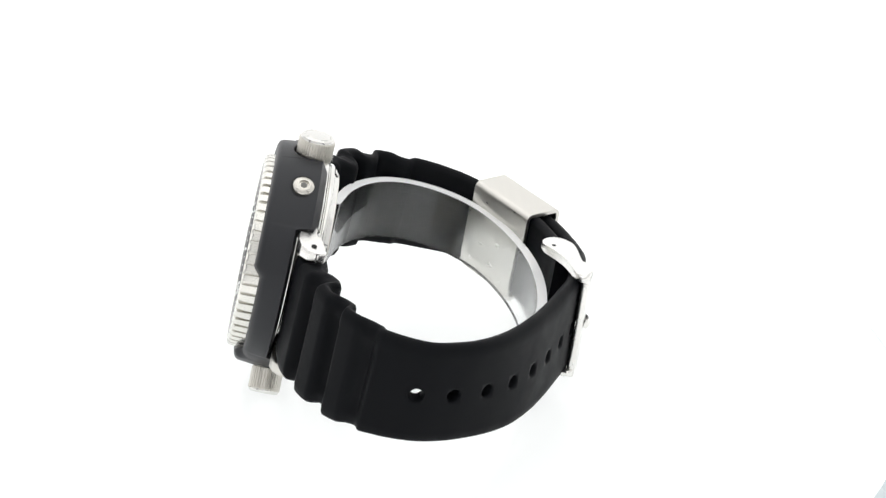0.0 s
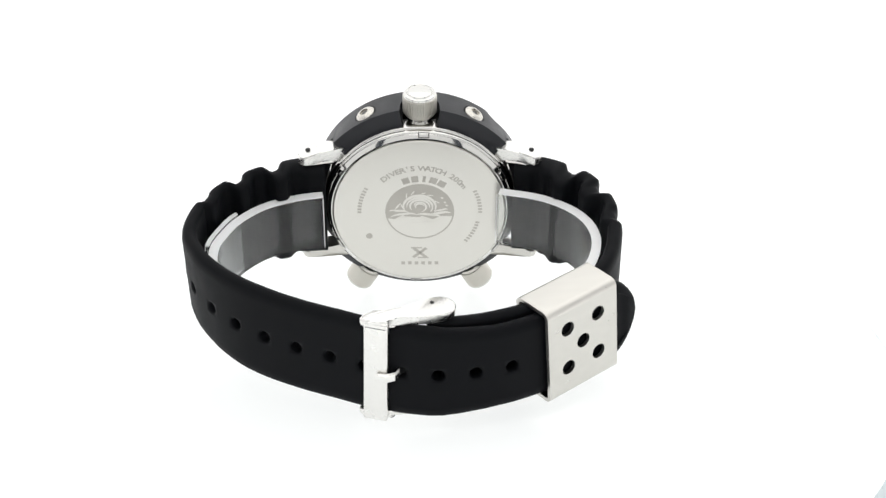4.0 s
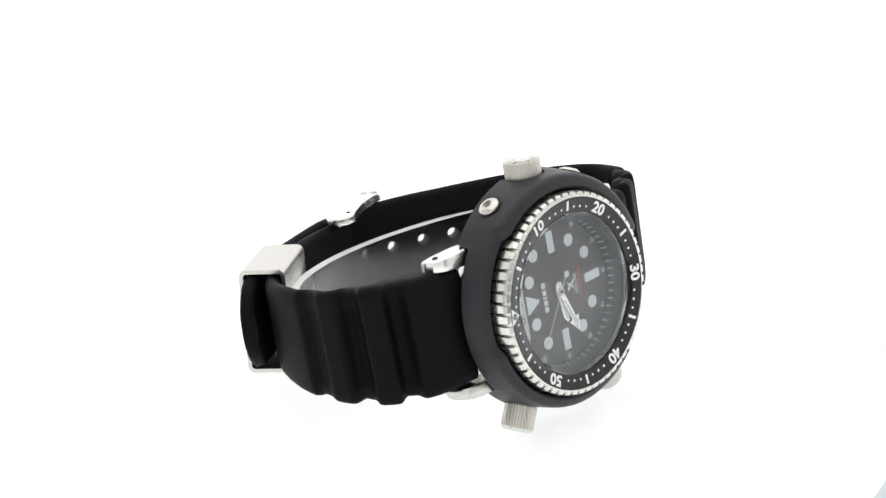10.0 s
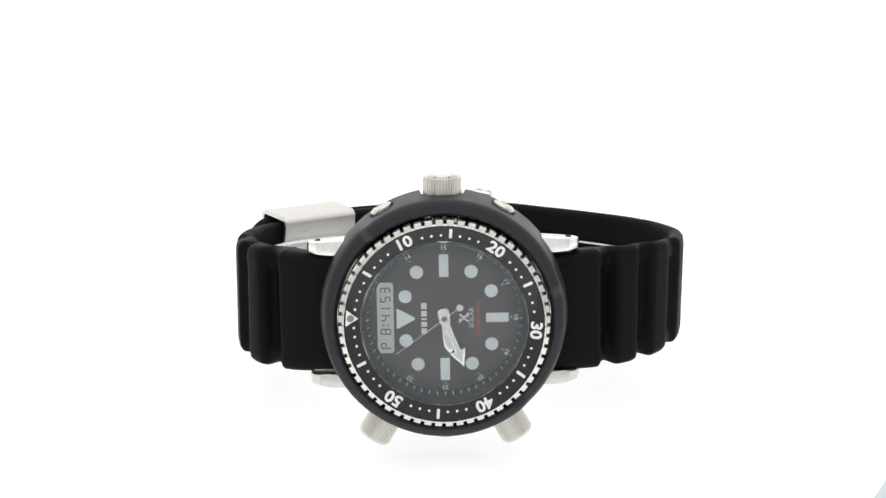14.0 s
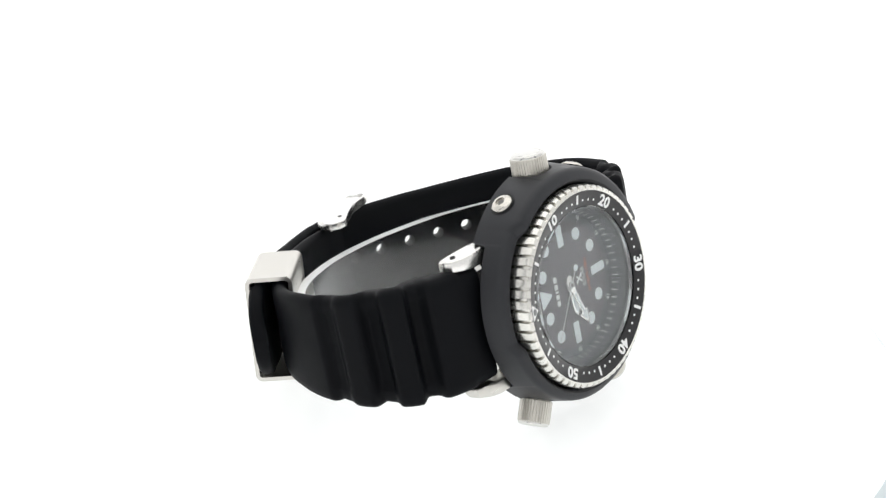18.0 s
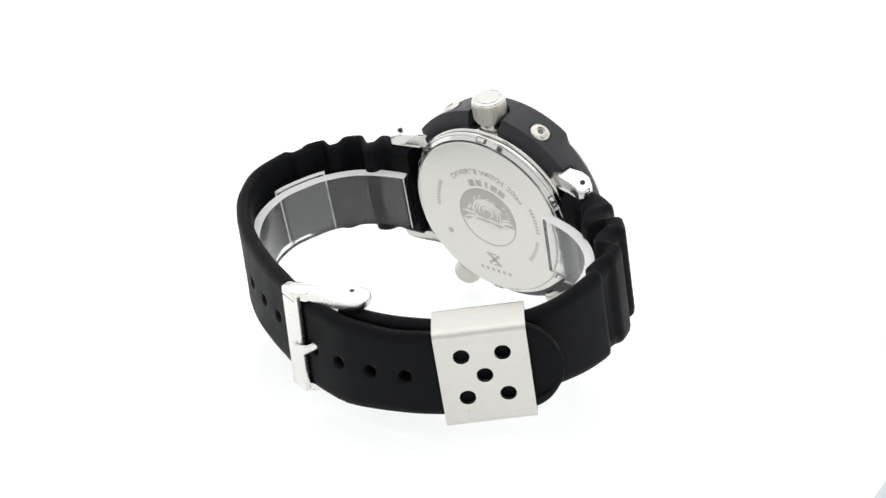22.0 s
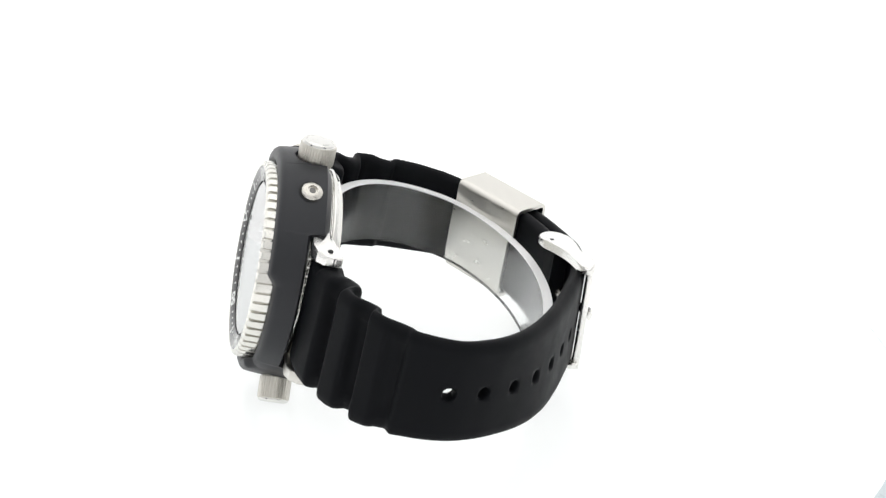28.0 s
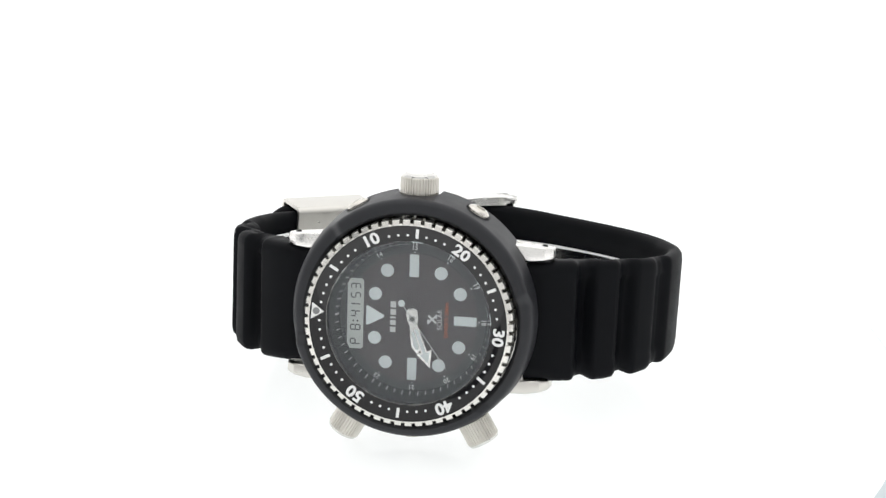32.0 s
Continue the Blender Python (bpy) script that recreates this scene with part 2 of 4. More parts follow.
def shroud_ring(watch):
    """Black outer guard: high rims at three and nine, lowered where the fingers grip the bezel, cut away at the back for lugs and crown."""
    bm = bmesh.new()
    seg, rings = 720, []
    for i in range(seg):
        f = i * 360 / seg
        a = radians(f)
        low = 0.0
        for lo, hi in NOTCHES:
            g = (f - lo) % 360
            w = hi - lo
            if g < w:
                low = max(low, min(ramp(g, 0, 7), ramp(w - g, 0, 7)))
        zf = -1.25 - 1.6 * low
        off = min(abs((f - 90 + 180) % 360 - 180), abs((f - 270 + 180) % 360 - 180))      # degrees from three or nine
        side = ramp(off, 51, 53)
        zb = -12.7 + 4.0 * side
        edge = min(-11.2 + 3.2 * side, zf - 2.6)
        up = radians(f - 90)
        gap = 25.0 * math.sin(up)
        if math.cos(up) > 0 and abs(gap) < 4.45:                                         # round recess behind the crown
            zb = -9.2 + math.sqrt(4.45 ** 2 - gap ** 2) * 0.96
            edge = zb + 0.25
        wall = lambda z: 24.75 + 0.9 * min(1, max(0, (-z - 3.0) / 6.4))
        ri = 21.75
        rb = 22.45
        prof = [(rb, zb), (rb, -6.0 if zb < -6.2 else zb + 0.2), (ri, zf - 1.2), (ri + 0.3, zf - 0.4), (ri + 0.8, zf), (wall(zf) - 1.1, zf - 0.2), (wall(zf) - 0.5, zf - 0.5), (wall(zf) - 0.12, zf - 1.05), (wall(zf - 1.7), max(zf - 1.7, edge + 0.01)),
                (wall(edge), edge), (wall(edge) - 0.25, edge - 0.18), (rb + 0.5 + 1.0 * side, zb)]
        rings.append([bm.verts.new((q * math.cos(a), q * math.sin(a) + (0.45 if k > 4 else 0.0), z)) for k, (q, z) in enumerate(prof)])
    n = len(rings[0])
    for i in range(seg):
        p, q = rings[i], rings[(i + 1) % seg]
        for k in range(n):
            bm.faces.new((p[k], q[k], q[(k + 1) % n], p[(k + 1) % n]))
    return part("shroud", bm, SHROUD, watch, "matte black protective shroud ring", angle=38)


def steel_case(watch):
    bm = lathe([(17.0, -5.4), (20.6, -5.4), (21.5, -6.2), (21.6, -9.0), (22.4, -9.6), (22.4, -12.7), (22.25, -13.0), (21.75, -13.3), (21.6, -13.3), (21.6, -13.5), (17.0, -13.5)], 160)
    part("case", bm, STEEL, watch, "polished steel watch case")
    back = part("case_back", lathe([(0, -13.52), (20.45, -13.52), (20.45, -13.7), (20.4, -15.6), (20.2, -15.8), (0, -15.8)], 160, closed=False),
                BACKSTEEL, watch, "screw-down satin steel case back with etched wave medallion", angle=12)
    part("back_rim", lathe([(20.5, -13.52), (21.9, -13.52), (22.1, -13.7), (22.1, -14.2), (21.95, -14.45), (21.75, -14.6), (21.6, -14.62), (21.45, -14.8), (20.85, -15.45), (20.6, -15.5), (20.5, -15.4)], 160), STEEL, back, "polished stepped rim")
    # six slots for the opener in the slanting rim, not cut in: a dark plate holds the shade of each one's walls
    for i in range(6):
        m = Matrix.Rotation(radians(92.4 + 60 * i), 4, "Z") @ Matrix.Translation((21.5, 0, -14.98)) @ Matrix.Rotation(radians(-45), 4, "Y")
        slot = part("slot_wall_shade", block(1.3, 2.6, 0.12, 0.05, m=m), DARKSTEEL, back)
        part("slot_floor", block(0.95, 2.1, 0.22, 0.05, m=m), STEEL, slot)
    zb = -15.815
    flip = Matrix.Rotation(PI, 4, "Y")                      # writing on the back is read from behind

    def back_text(body, size, x, y, turn=0.0, name="engraving"):
        bm = letters(body, size, 0.01, 0.05)
        bmesh.ops.scale(bm, vec=(1.2, 1.0, 1.0), verts=bm.verts)
        bm.transform(Matrix.Translation((x, y, zb)) @ flip @ Matrix.Rotation(radians(turn), 4, "Z"))
        part(name, bm, ETCH, back)

    def arc_text(body, r, mid, step, size):
        n = len(body)
        for i, c in enumerate(body):
            if c == " ":
                continue
            a = mid - (i - (n - 1) / 2) * step              # degrees, as read from behind
            back_text(c, size, -r * math.cos(radians(a)), r * math.sin(radians(a)), a - 90)

    arc_text("DIVER'S WATCH 200m", 12.6, 84, 5.5, 1.95)
    # the maker's name as five plain bars
    for i, w in enumerate((1.7, 1.6, 0.7, 1.8, 1.9)):
        a = radians(84 - (i - 2) * 13.0)
        m = Matrix.Translation((-9.6 * math.cos(a), 9.6 * math.sin(a), zb)) @ Matrix.Rotation(PI / 2 - a, 4, "Z")
        part("name_bar", block(w, 1.7, 0.02, m=m), ETCH, back)
    # two curved lines of unreadable writing at the sides, and a stamped mark
    for side, r, count, mid in ((1, 14.2, 9, 168), (-1, 14.2, 8, 14), (-1, 14.0, 8, -24)):
        for i in range(count):
            a = radians(mid + (i - count / 2) * 3.6)
            m = Matrix.Translation((-r * math.cos(a), r * math.sin(a), zb)) @ Matrix.Rotation(-a, 4, "Z")
            part("engraved_bar", block(0.95, 0.5, 0.02, m=m), ETCH, back)
    part("stamp", prism(circle(0.8, 16, 12.0, -7.3), zb - 0.01, zb + 0.01), ETCH, back)
    # crossed emblem and a row of marks below the medallion
    bm = bmesh.new()
    for s in (1, -1):
        block(0.75, 4.2, 0.02, bm=bm, m=Matrix.Translation((0, -12.4, zb)) @ Matrix.Rotation(radians(48 * s), 4, "Z"))
    block(2.6, 0.4, 0.024, bm=bm, m=Matrix.Translation((0.8, -10.9, zb)))
    block(2.6, 0.4, 0.024, bm=bm, m=Matrix.Translation((-0.8, -13.9, zb)))
    part("emblem", bm, ETCH, back)
    for i in range(6):
        part("engraved_bar", block(0.85, 0.95, 0.02, m=Matrix.Translation(((i - 2.5) * 1.6, -15.6, zb))), ETCH, back)
    # medallion: etched upper field with a bright wave, and a ring
    ring = bmesh.new()
    lathe([(7.75, zb - 0.01), (8.1, zb - 0.01), (8.1, zb + 0.02), (7.75, zb + 0.02)], 64, bm=ring)
    part("medallion_ring", ring, ETCH, back)
    pts = [(7.8 * math.cos(radians(a)), 7.8 * math.sin(radians(a))) for a in range(-14, 195, 6)]
    pts += [(-5.2, -1.2), (-3.0, -2.2), (-0.5, -1.2), (1.5, -2.4), (4.0, -1.0), (6.0, -2.2)]
    part("medallion_field", prism(pts, zb - 0.012, zb + 0.02), ETCH, back)
    zw = zb - 0.03

    def stroke(points, width, name="wave_line"):
        b = bmesh.new()
        n = len(points)
        left, right = [], []
        for i in range(n):
            p = Vector(points[i])
            t = (Vector(points[min(i + 1, n - 1)]) - Vector(points[max(i - 1, 0)])).normalized()
            w = width * 0.5 * math.sin(PI * (0.08 + 0.84 * i / (n - 1)))
            left.append((p.x - t.y * w, p.y + t.x * w))
            right.append((p.x + t.y * w, p.y - t.x * w))
        vs = [[b.verts.new((x, y, zw)) for x, y in left], [b.verts.new((x, y, zw)) for x, y in right]]
        for i in range(n - 1):
            b.faces.new((vs[0][i], vs[0][i + 1], vs[1][i + 1], vs[1][i]))
        ret = bmesh.ops.extrude_face_region(b, geom=list(b.faces))
        for v in ret["geom"]:
            if isinstance(v, bmesh.types.BMVert):
                v.co.z += 0.02
        part(name, b, BACKSTEEL, back)

    # the crest: nested curls that wind in towards the eye of the wave
    for r, a0, a1, w, fall in ((3.7, -25, 205, 0.75, 0.10), (3.0, -5, 215, 0.6, 0.12), (2.35, -30, 190, 0.6, 0.2), (1.7, 20, 250, 0.5, 0.25), (1.05, -40, 170, 0.4, 0.3)):
        curl = []
        for i in range(25):
            u = i / 24
            a = radians(a0 + (a1 - a0) * u)
            q = r * (1 - fall * (1 - u))
            curl.append((0.2 + q * 1.08 * math.cos(a), 1.5 + q * 0.92 * math.sin(a)))
        stroke(curl, w)
    for a, r0, r1 in ((150, 3.7, 4.9), (118, 3.8, 4.7), (95, 3.7, 4.4), (60, 3.8, 4.7), (38, 3.7, 4.9)):
        stroke([(0.2 + (r0 + (r1 - r0) * i / 6) * math.cos(radians(a + 3 * i)), 1.5 + (r0 + (r1 - r0) * i / 6) * math.sin(radians(a + 3 * i))) for i in range(7)], 0.28, "spray")
    # the swell in front of it and the peak at its side
    for x0, y0, x1, y1, w, up in ((-7.2, -0.3, -2.0, -1.2, 0.75, 0.5), (-5.4, -1.7, 0.8, -0.9, 0.7, 0.6), (-2.0, -2.7, 4.6, -1.9, 0.85, 0.5), (0.6, -0.9, 6.9, -1.6, 0.65, 0.7), (-6.6, 0.7, -3.6, 0.0, 0.5, 0.3),
                                  (2.6, -0.2, 7.2, 0.2, 0.6, 0.4), (-3.4, -3.3, 2.2, -3.7, 0.45, 0.3), (-4.6, -2.5, -1.2, -2.6, 0.35, 0.2)):
        stroke([(x0 + (x1 - x0) * i / 12, y0 + (y1 - y0) * i / 12 + up * math.sin(PI * i / 12) + 0.12 * math.sin(9 * i / 12)) for i in range(13)], w)
    stroke([(5.9, 0.6), (5.2, 1.6), (4.6, 2.5)], 0.5, "peak_line")
    stroke([(4.6, 2.5), (4.2, 1.7), (3.9, 0.9)], 0.4, "peak_line")
    for x, y in ((-6.2, 2.6), (-5.5, 3.9), (-6.6, 1.7)):
        stroke([(x, y), (x + 0.2, y + 0.15), (x + 0.4, y + 0.2), (x + 0.6, y + 0.2)], 0.45, "spray")
    return back


def lugs(watch):
    """Four forged lugs with a pin hole, each a horn that leaves the case broad and tapers as it bends towards the wrist."""
    for sx in (1, -1):
        for sy in (1, -1):
            out = [(14.0, -9.4), (23.4, -8.8), (26.0, -9.6), (27.7, -11.3), (28.2, -13.4), (27.7, -14.7), (26.6, -15.1), (25.2, -14.4), (23.0, -13.3), (20.0, -12.5), (14.0, -12.3)]
            root = 16.2 if sy > 0 else 15.8
            far = lambda x: sy * (root - 0.13 * max(0.0, x - 20.4))           # the flank slants inwards to the tip
            bm = bmesh.new()
            a = [bm.verts.new((x * sx, sy * (12.35 + 0.25 * ramp(x, 21, 28)), z)) for x, z in out]
            b = [bm.verts.new((x * sx, far(x) - 0.35 * sy * ramp(-z, 12.6, 15.0), z)) for x, z in out]
            n = len(out)
            f0, f1 = bm.faces.new(a), bm.faces.new(b[::-1])
            for i in range(n):
                bm.faces.new((a[i], a[(i + 1) % n], b[(i + 1) % n], b[i]))
            bmesh.ops.bevel(bm, geom=list(f0.edges) + list(f1.edges), offset=0.55, segments=3, affect="EDGES", profile=0.5)
            lug = part("lug", bm, LUGSTEEL if sy > 0 else SATIN, watch, "polished steel lug with a small pin hole" if sy > 0 else "satin steel lug with a small pin hole", angle=24)
            # pin hole is not bored: a dark disc holds its shade
            bm = lathe([(0, -0.3), (0.58, -0.3), (0.58, 0.06), (0, 0.06)], 20, closed=False)
            bm.transform(aim(25.9 * sx, far(25.9), -12.2, (0.13 * sx, 0.99 * sy, 0)))
            part("pin_hole_shade", bm, RECESS_SHADE, lug)
            # slit below the horn where the spring bar is reached, its shade a dark strip
            if sy > 0:
                part("slit_shade", block(0.06, 1.8, 0.5, m=Matrix.Translation((28.1 * sx, 14.0 * sy, -13.1)) @ Matrix.Rotation(radians(8 * sx), 4, "Y")), RECESS_SHADE, lug)
        bm = lathe([(0, -11.5), (0.8, -11.5), (0.8, 11.5), (0, 11.5)], 16, closed=False)
        bm.transform(Matrix.Translation((25.9 * sx, 0, -12.0)) @ Matrix.Rotation(PI / 2, 4, "X"))
        part("spring_bar", bm, STEEL, watch)


def knob(watch, name, r, base, tip, x, y, z, way, teeth, label):
    """A knurled crown or pusher along way, with a domed end cap."""
    bm = bmesh.new()
    ridges = []
    levels = [(base, 0.93, 0), (base + 0.7, 0.97, 0), (base + 0.8, 1.0, 1), (tip - 0.95, 1.0, 1), (tip - 0.6, 0.98, 0), (tip - 0.6, 0.90, 0)]
    for h, k, knurled in levels:
        ring = []
        for i in range(teeth * 4):
            a = 2 * PI * (i // 4 + (0.0, 0.58, 0.70, 0.88)[i % 4]) / teeth
            d = (1.0, 1.0, 0.95, 0.95)[i % 4] if knurled else 0.955
            ring.append(bm.verts.new((r * k * d * math.cos(a), r * k * d * math.sin(a), h)))
        ridges.append(ring)
    n = teeth * 4
    for p, q in zip(ridges, ridges[1:]):
        for i in range(n):
            bm.faces.new((p[i], p[(i + 1) % n], q[(i + 1) % n], q[i]))
    bm.faces.new(ridges[0][::-1])
    bm.faces.new(ridges[-1])
    m = aim(x, y, z, way)
    bm.transform(m)
    body = part(name, bm, KNURL, watch, label, angle=25)
    cap = lathe([(0, tip + 0.12), (r * 0.45, tip + 0.1), (r * 0.66, tip + 0.02), (r * 0.70, tip - 0.16), (r * 0.74, tip - 0.16), (r * 0.78, tip - 0.02), (r * 0.90, tip - 0.2), (r * 0.95, tip - 0.5), (r * 0.95, tip - 0.7), (0, tip - 0.7)], 48, closed=False)
    cap.transform(m)
    part("end_cap", cap, STEEL, body, "polished domed end cap")
    collar = lathe([(0, base - 2.5), (r * 0.72, base - 2.5), (r * 0.72, base + 0.1), (0, base + 0.1)], 32, closed=False)
    collar.transform(m)
    part("stem", collar, STEEL, body)


def bolt(watch, ang):
    a = radians(ang)
    way = (math.cos(a), math.sin(a), 0)
    r = 25.3
    m = aim(r * way[0], r * way[1] + 0.4, -8.0, way)
    bm = lathe([(0, -1.5), (2.35, -1.5), (2.35, 0.15), (2.2, 0.4), (1.6, 0.75), (1.05, 0.85), (1.0, 0.45), (0, 0.45)], 48, closed=False)
    bm.transform(m)
    b = part("bolt", bm, BOLT, watch, "polished domed hex socket bolt")
    # dark hex plate laid on as the socket's shaded inside
    bm = prism(circle(0.78, 6), 0.46, 0.50)
    bm.transform(m)
    part("hex_socket_shade", bm, DARKSTEEL, b)
    # dark ring laid on for the shade in the gap around the head
    bm = lathe([(2.36, 0.02), (2.75, 0.02), (2.75, 0.06), (2.36, 0.06)], 40)
    bm.transform(m)
    part("bolt_gap_shade", bm, RECESS_SHADE, b)


BEZEL_TURN = -4.69


def bezel(watch):
    """Turning bezel: sixty grip teeth, a black insert with minute marks, numerals and a triangle with a pip."""
    bm = bmesh.new()
    teeth, rings = 60, []
    # each tooth: its place round the rim at the top and at the foot, and whether it is land or gap
    pat = [(0.0, -0.06, 1), (0.05, -0.03, 1), (0.58, 0.68, 1), (0.63, 0.71, 1), (0.69, 0.75, 0), (0.94, 0.87, 0)]
    for t in range(teeth):
        for u, v, land in pat:
            prof = [(16.95, -5.2), (20.9, -5.2), (20.9, -4.6), (21.6 if land else 20.9, -4.3), (21.6 if land else 20.85, -3.5), (21.5 if land else 20.74, -0.1),
                    (21.2 if land else 20.70, 0.42 if land else 0.3), (20.55, 0.66 if land else 0.6), (20.25, 0.76), (20.1, 0.45), (16.95, -0.3)]
            rings.append([])
            for q, z in prof:
                a = 2 * PI * (t + u + (v - u) * min(1, max(0, (0.3 - z) / 3.8))) / teeth         # the gaps narrow towards the foot
                rings[-1].append(bm.verts.new((q * math.cos(a), q * math.sin(a), z)))
    n, s = len(rings[0]), len(rings)
    for i in range(s):
        p, q = rings[i], rings[(i + 1) % s]
        for k in range(n):
            bm.faces.new((p[k], q[k], q[(k + 1) % n], p[(k + 1) % n]))
    bmesh.ops.remove_doubles(bm, verts=bm.verts, dist=1e-4)
    bez = part("bezel", bm, GRIP, watch, "toothed polished steel turning bezel with a black minute insert", angle=30)
    part("insert", lathe([(16.97, -0.24), (20.15, 0.48), (20.15, 0.66), (17.1, 0.067), (16.97, -0.03)], 128), INSERT, bez, "gloss black bezel insert")
    slope = radians(-11.0)                         # the insert dips towards the crystal
    tip = Matrix.Rotation(slope, 4, "Y")
    tip_up = Matrix.Rotation(-slope, 4, "X")

    def level(r):
        return 0.672 + (20.15 - r) * math.tan(slope)

    def spot(minute, r):
        a = 180 - minute * 6 + BEZEL_TURN
        return r * math.cos(radians(a)), r * math.sin(radians(a)), a

    bar = dot = None
    for minute in range(1, 60):
        x, y, a = spot(minute, 18.65 if minute % 10 else 18.45)
        if minute % 10 == 5:
            if bar is None:
                bar = part("minute_bar", prism(rounded(2.0, 0.62, 0.08, 2), 0, 0.03), PRINT, bez, baked=False, m=place(x, y, level(math.hypot(x, y)), a) @ tip)
            else:
                again(bar, place(x, y, level(math.hypot(x, y)), a) @ tip)
        elif minute % 10 == 0:
            bm = letters(str(minute), 3.25, 0.015, 0.11)
            bmesh.ops.scale(bm, vec=(1.12, 1.0, 1), verts=bm.verts)
            part("numeral", bm, PRINT, bez, baked=False, m=place(x, y, level(math.hypot(x, y)) + 0.015, a - 90) @ tip_up)
        elif minute % 10 not in (1, 9) or minute in (1, 59):
            x, y, a = spot(minute, 18.25)
            if dot is None:
                dot = part("minute_dot", prism(circle(0.27, 12), 0, 0.03), PRINT, bez, baked=False, m=place(x, y, level(math.hypot(x, y)), a) @ tip)
            else:
                again(dot, place(x, y, level(math.hypot(x, y)), a) @ tip)
    x, y, a = spot(0, 18.7)
    part("triangle", prism([(-1.35, 0.0), (1.2, 1.75), (1.2, -1.75)], 0, 0.03), PRINT, bez, "white triangle at zero", baked=False, m=place(x, y, level(math.hypot(x, y)), a) @ tip)
    part("pip", lathe([(0, 0.32), (0.35, 0.28), (0.66, 0.1), (0.72, 0), (0, 0)], 24, closed=False), PIP, bez, "round grey lume pip", baked=False, m=place(x + 0.25 * math.cos(radians(a)), y + 0.25 * math.sin(radians(a)), level(18.9) + 0.03, a) @ tip)
    return bez


# seven-segment figures: which bars are on
SEGMENTS = {"8": "abcdefg", "4": "bcfg", "1": "bc", "5": "acdfg", "P": "abefg", "0": "abcdef", "9": "abcdfg", "3": "abcdg", "2": "abdeg", "6": "acdefg", "7": "abc"}


def dial(watch):
    z = -6.1
    d = part("dial", (lathe([(0, z), (13.6, z), (13.6, z - 0.6), (0, z - 0.6)], 96, closed=False)), DIAL, watch, "dark grey-brown solar dial with pale round markers")
    part("hour_ring", lathe([(13.62, z - 0.10), (15.3, z - 0.10), (15.3, z - 0.6), (13.62, z - 0.6)], 96), DIALRING, d, "dark outer hour ring")
    part("chapter_ring", lathe([(15.3, z - 0.08), (16.72, -2.6), (16.9, -2.6), (16.9, z - 0.6), (15.3, z - 0.6)], 96), DIALRING, d, "sloping grey minute ring")
    def spot_on(x, y, zz, turn=0.0):
        return place(0.993 * x + 0.05, 0.993 * y, zz, turn)

    tick = None
    for minute in range(60):
        f = 180 - minute * 6
        a = radians(f)
        m = place(15.66 * math.cos(a), 15.66 * math.sin(a), z + 0.95, f) @ Matrix.Rotation(radians(-68.0), 4, "Y")
        if tick is None:
            part("zero_tick", block(1.3, 0.42, 0.03), PRINT, d, baked=False, m=m)
            tick = part("minute_tick", block(1.3, 0.16, 0.03), PRINT, d, baked=False, m=m @ Matrix.Translation((0, 0, -0.00002)))
        else:
            again(tick, m)
    for minute in range(5, 60, 5):
        if minute in (5, 55):
            continue
        a = radians(180 - minute * 6)
        m = spot_on(13.75 * math.cos(a), 13.75 * math.sin(a), z - 0.08, 0)
        part("hour_dot", prism(circle(0.17, 10), 0, 0.02), PRINT, d, baked=False, m=m)
    for h in range(14, 23):
        f = 180 - (h - 12) * 30
        a = radians(f)
        part("hour_numeral", letters(str(h), 1.35, 0.01, 0.02), PRINT, d, baked=False, m=spot_on(14.7 * math.cos(a), 14.7 * math.sin(a), z - 0.06, f - 90))
    dot = bmesh.new()
    lathe([(0, 0.14), (1.15, 0.14), (1.36, 0.05), (1.36, 0), (0, 0)], 32, closed=False, bm=dot)
    marker = None
    for x, y in ((-5.6, 9.7), (5.6, 9.7), (9.7, 5.6), (9.7, -5.6), (5.6, -9.7), (-5.6, -9.7), (-8.0, -4.65), (-8.0, 4.65)):
        if marker is None:
            marker = part("round_marker", dot, LUME, d, "pale luminous dot", baked=False, m=spot_on(x, y, z))
        else:
            again(marker, spot_on(x, y, z))
    for x, y, turn in ((0, 11.0, 90), (10.9, 0, 0), (0, -10.8, 90)):
        part("bar_marker", prism(rounded(4.7, 1.95, 0.25, 3), 0, 0.13, 0.05), LUME, d, "pale luminous bar", baked=False, m=spot_on(x, y, z, turn))
    part("triangle_marker", prism([(-1.85, 2.05), (-1.95, 1.9), (-1.95, -1.9), (-1.85, -2.05), (-1.6, -2.05), (1.75, -0.25), (1.75, 0.25), (-1.6, 2.05)], 0, 0.13, 0.05), LUME, d, "pale luminous triangle", baked=False, m=spot_on(-7.9, 0, z))
    # printing: reads with twelve o'clock upwards
    up = 90

    def bars(x, widths, gap, h, mat, name):
        total = sum(widths) + gap * (len(widths) - 1)
        y = -total / 2
        for w in widths:
            part(name, block(w, h, 0.02), mat, d, baked=False, m=spot_on(x, y + w / 2, z + 0.02, up))
            y += w + gap

    bars(-4.2, (1.15, 1.05, 0.4, 1.2, 1.3), 0.35, 1.15, PRINT, "name_bar")
    bm = bmesh.new()
    for s in (1, -1):
        block(0.42, 2.3, 0.02, bm=bm, m=Matrix.Rotation(radians(42 * s), 4, "Z"))
    block(1.0, 0.3, 0.024, bm=bm, m=Matrix.Translation((-0.6, 0.85, 0)))
    block(1.0, 0.3, 0.024, bm=bm, m=Matrix.Translation((0.6, -0.85, 0)))
    part("emblem", bm, PRINT, d, baked=False, m=spot_on(4.0, 0, z + 0.02, up))
    part("dial_word", letters("SOLAR", 1.45, 0.01), PRINT, d, "white word on the dial", baked=False, m=spot_on(5.6, 0, z + 0.02, up))
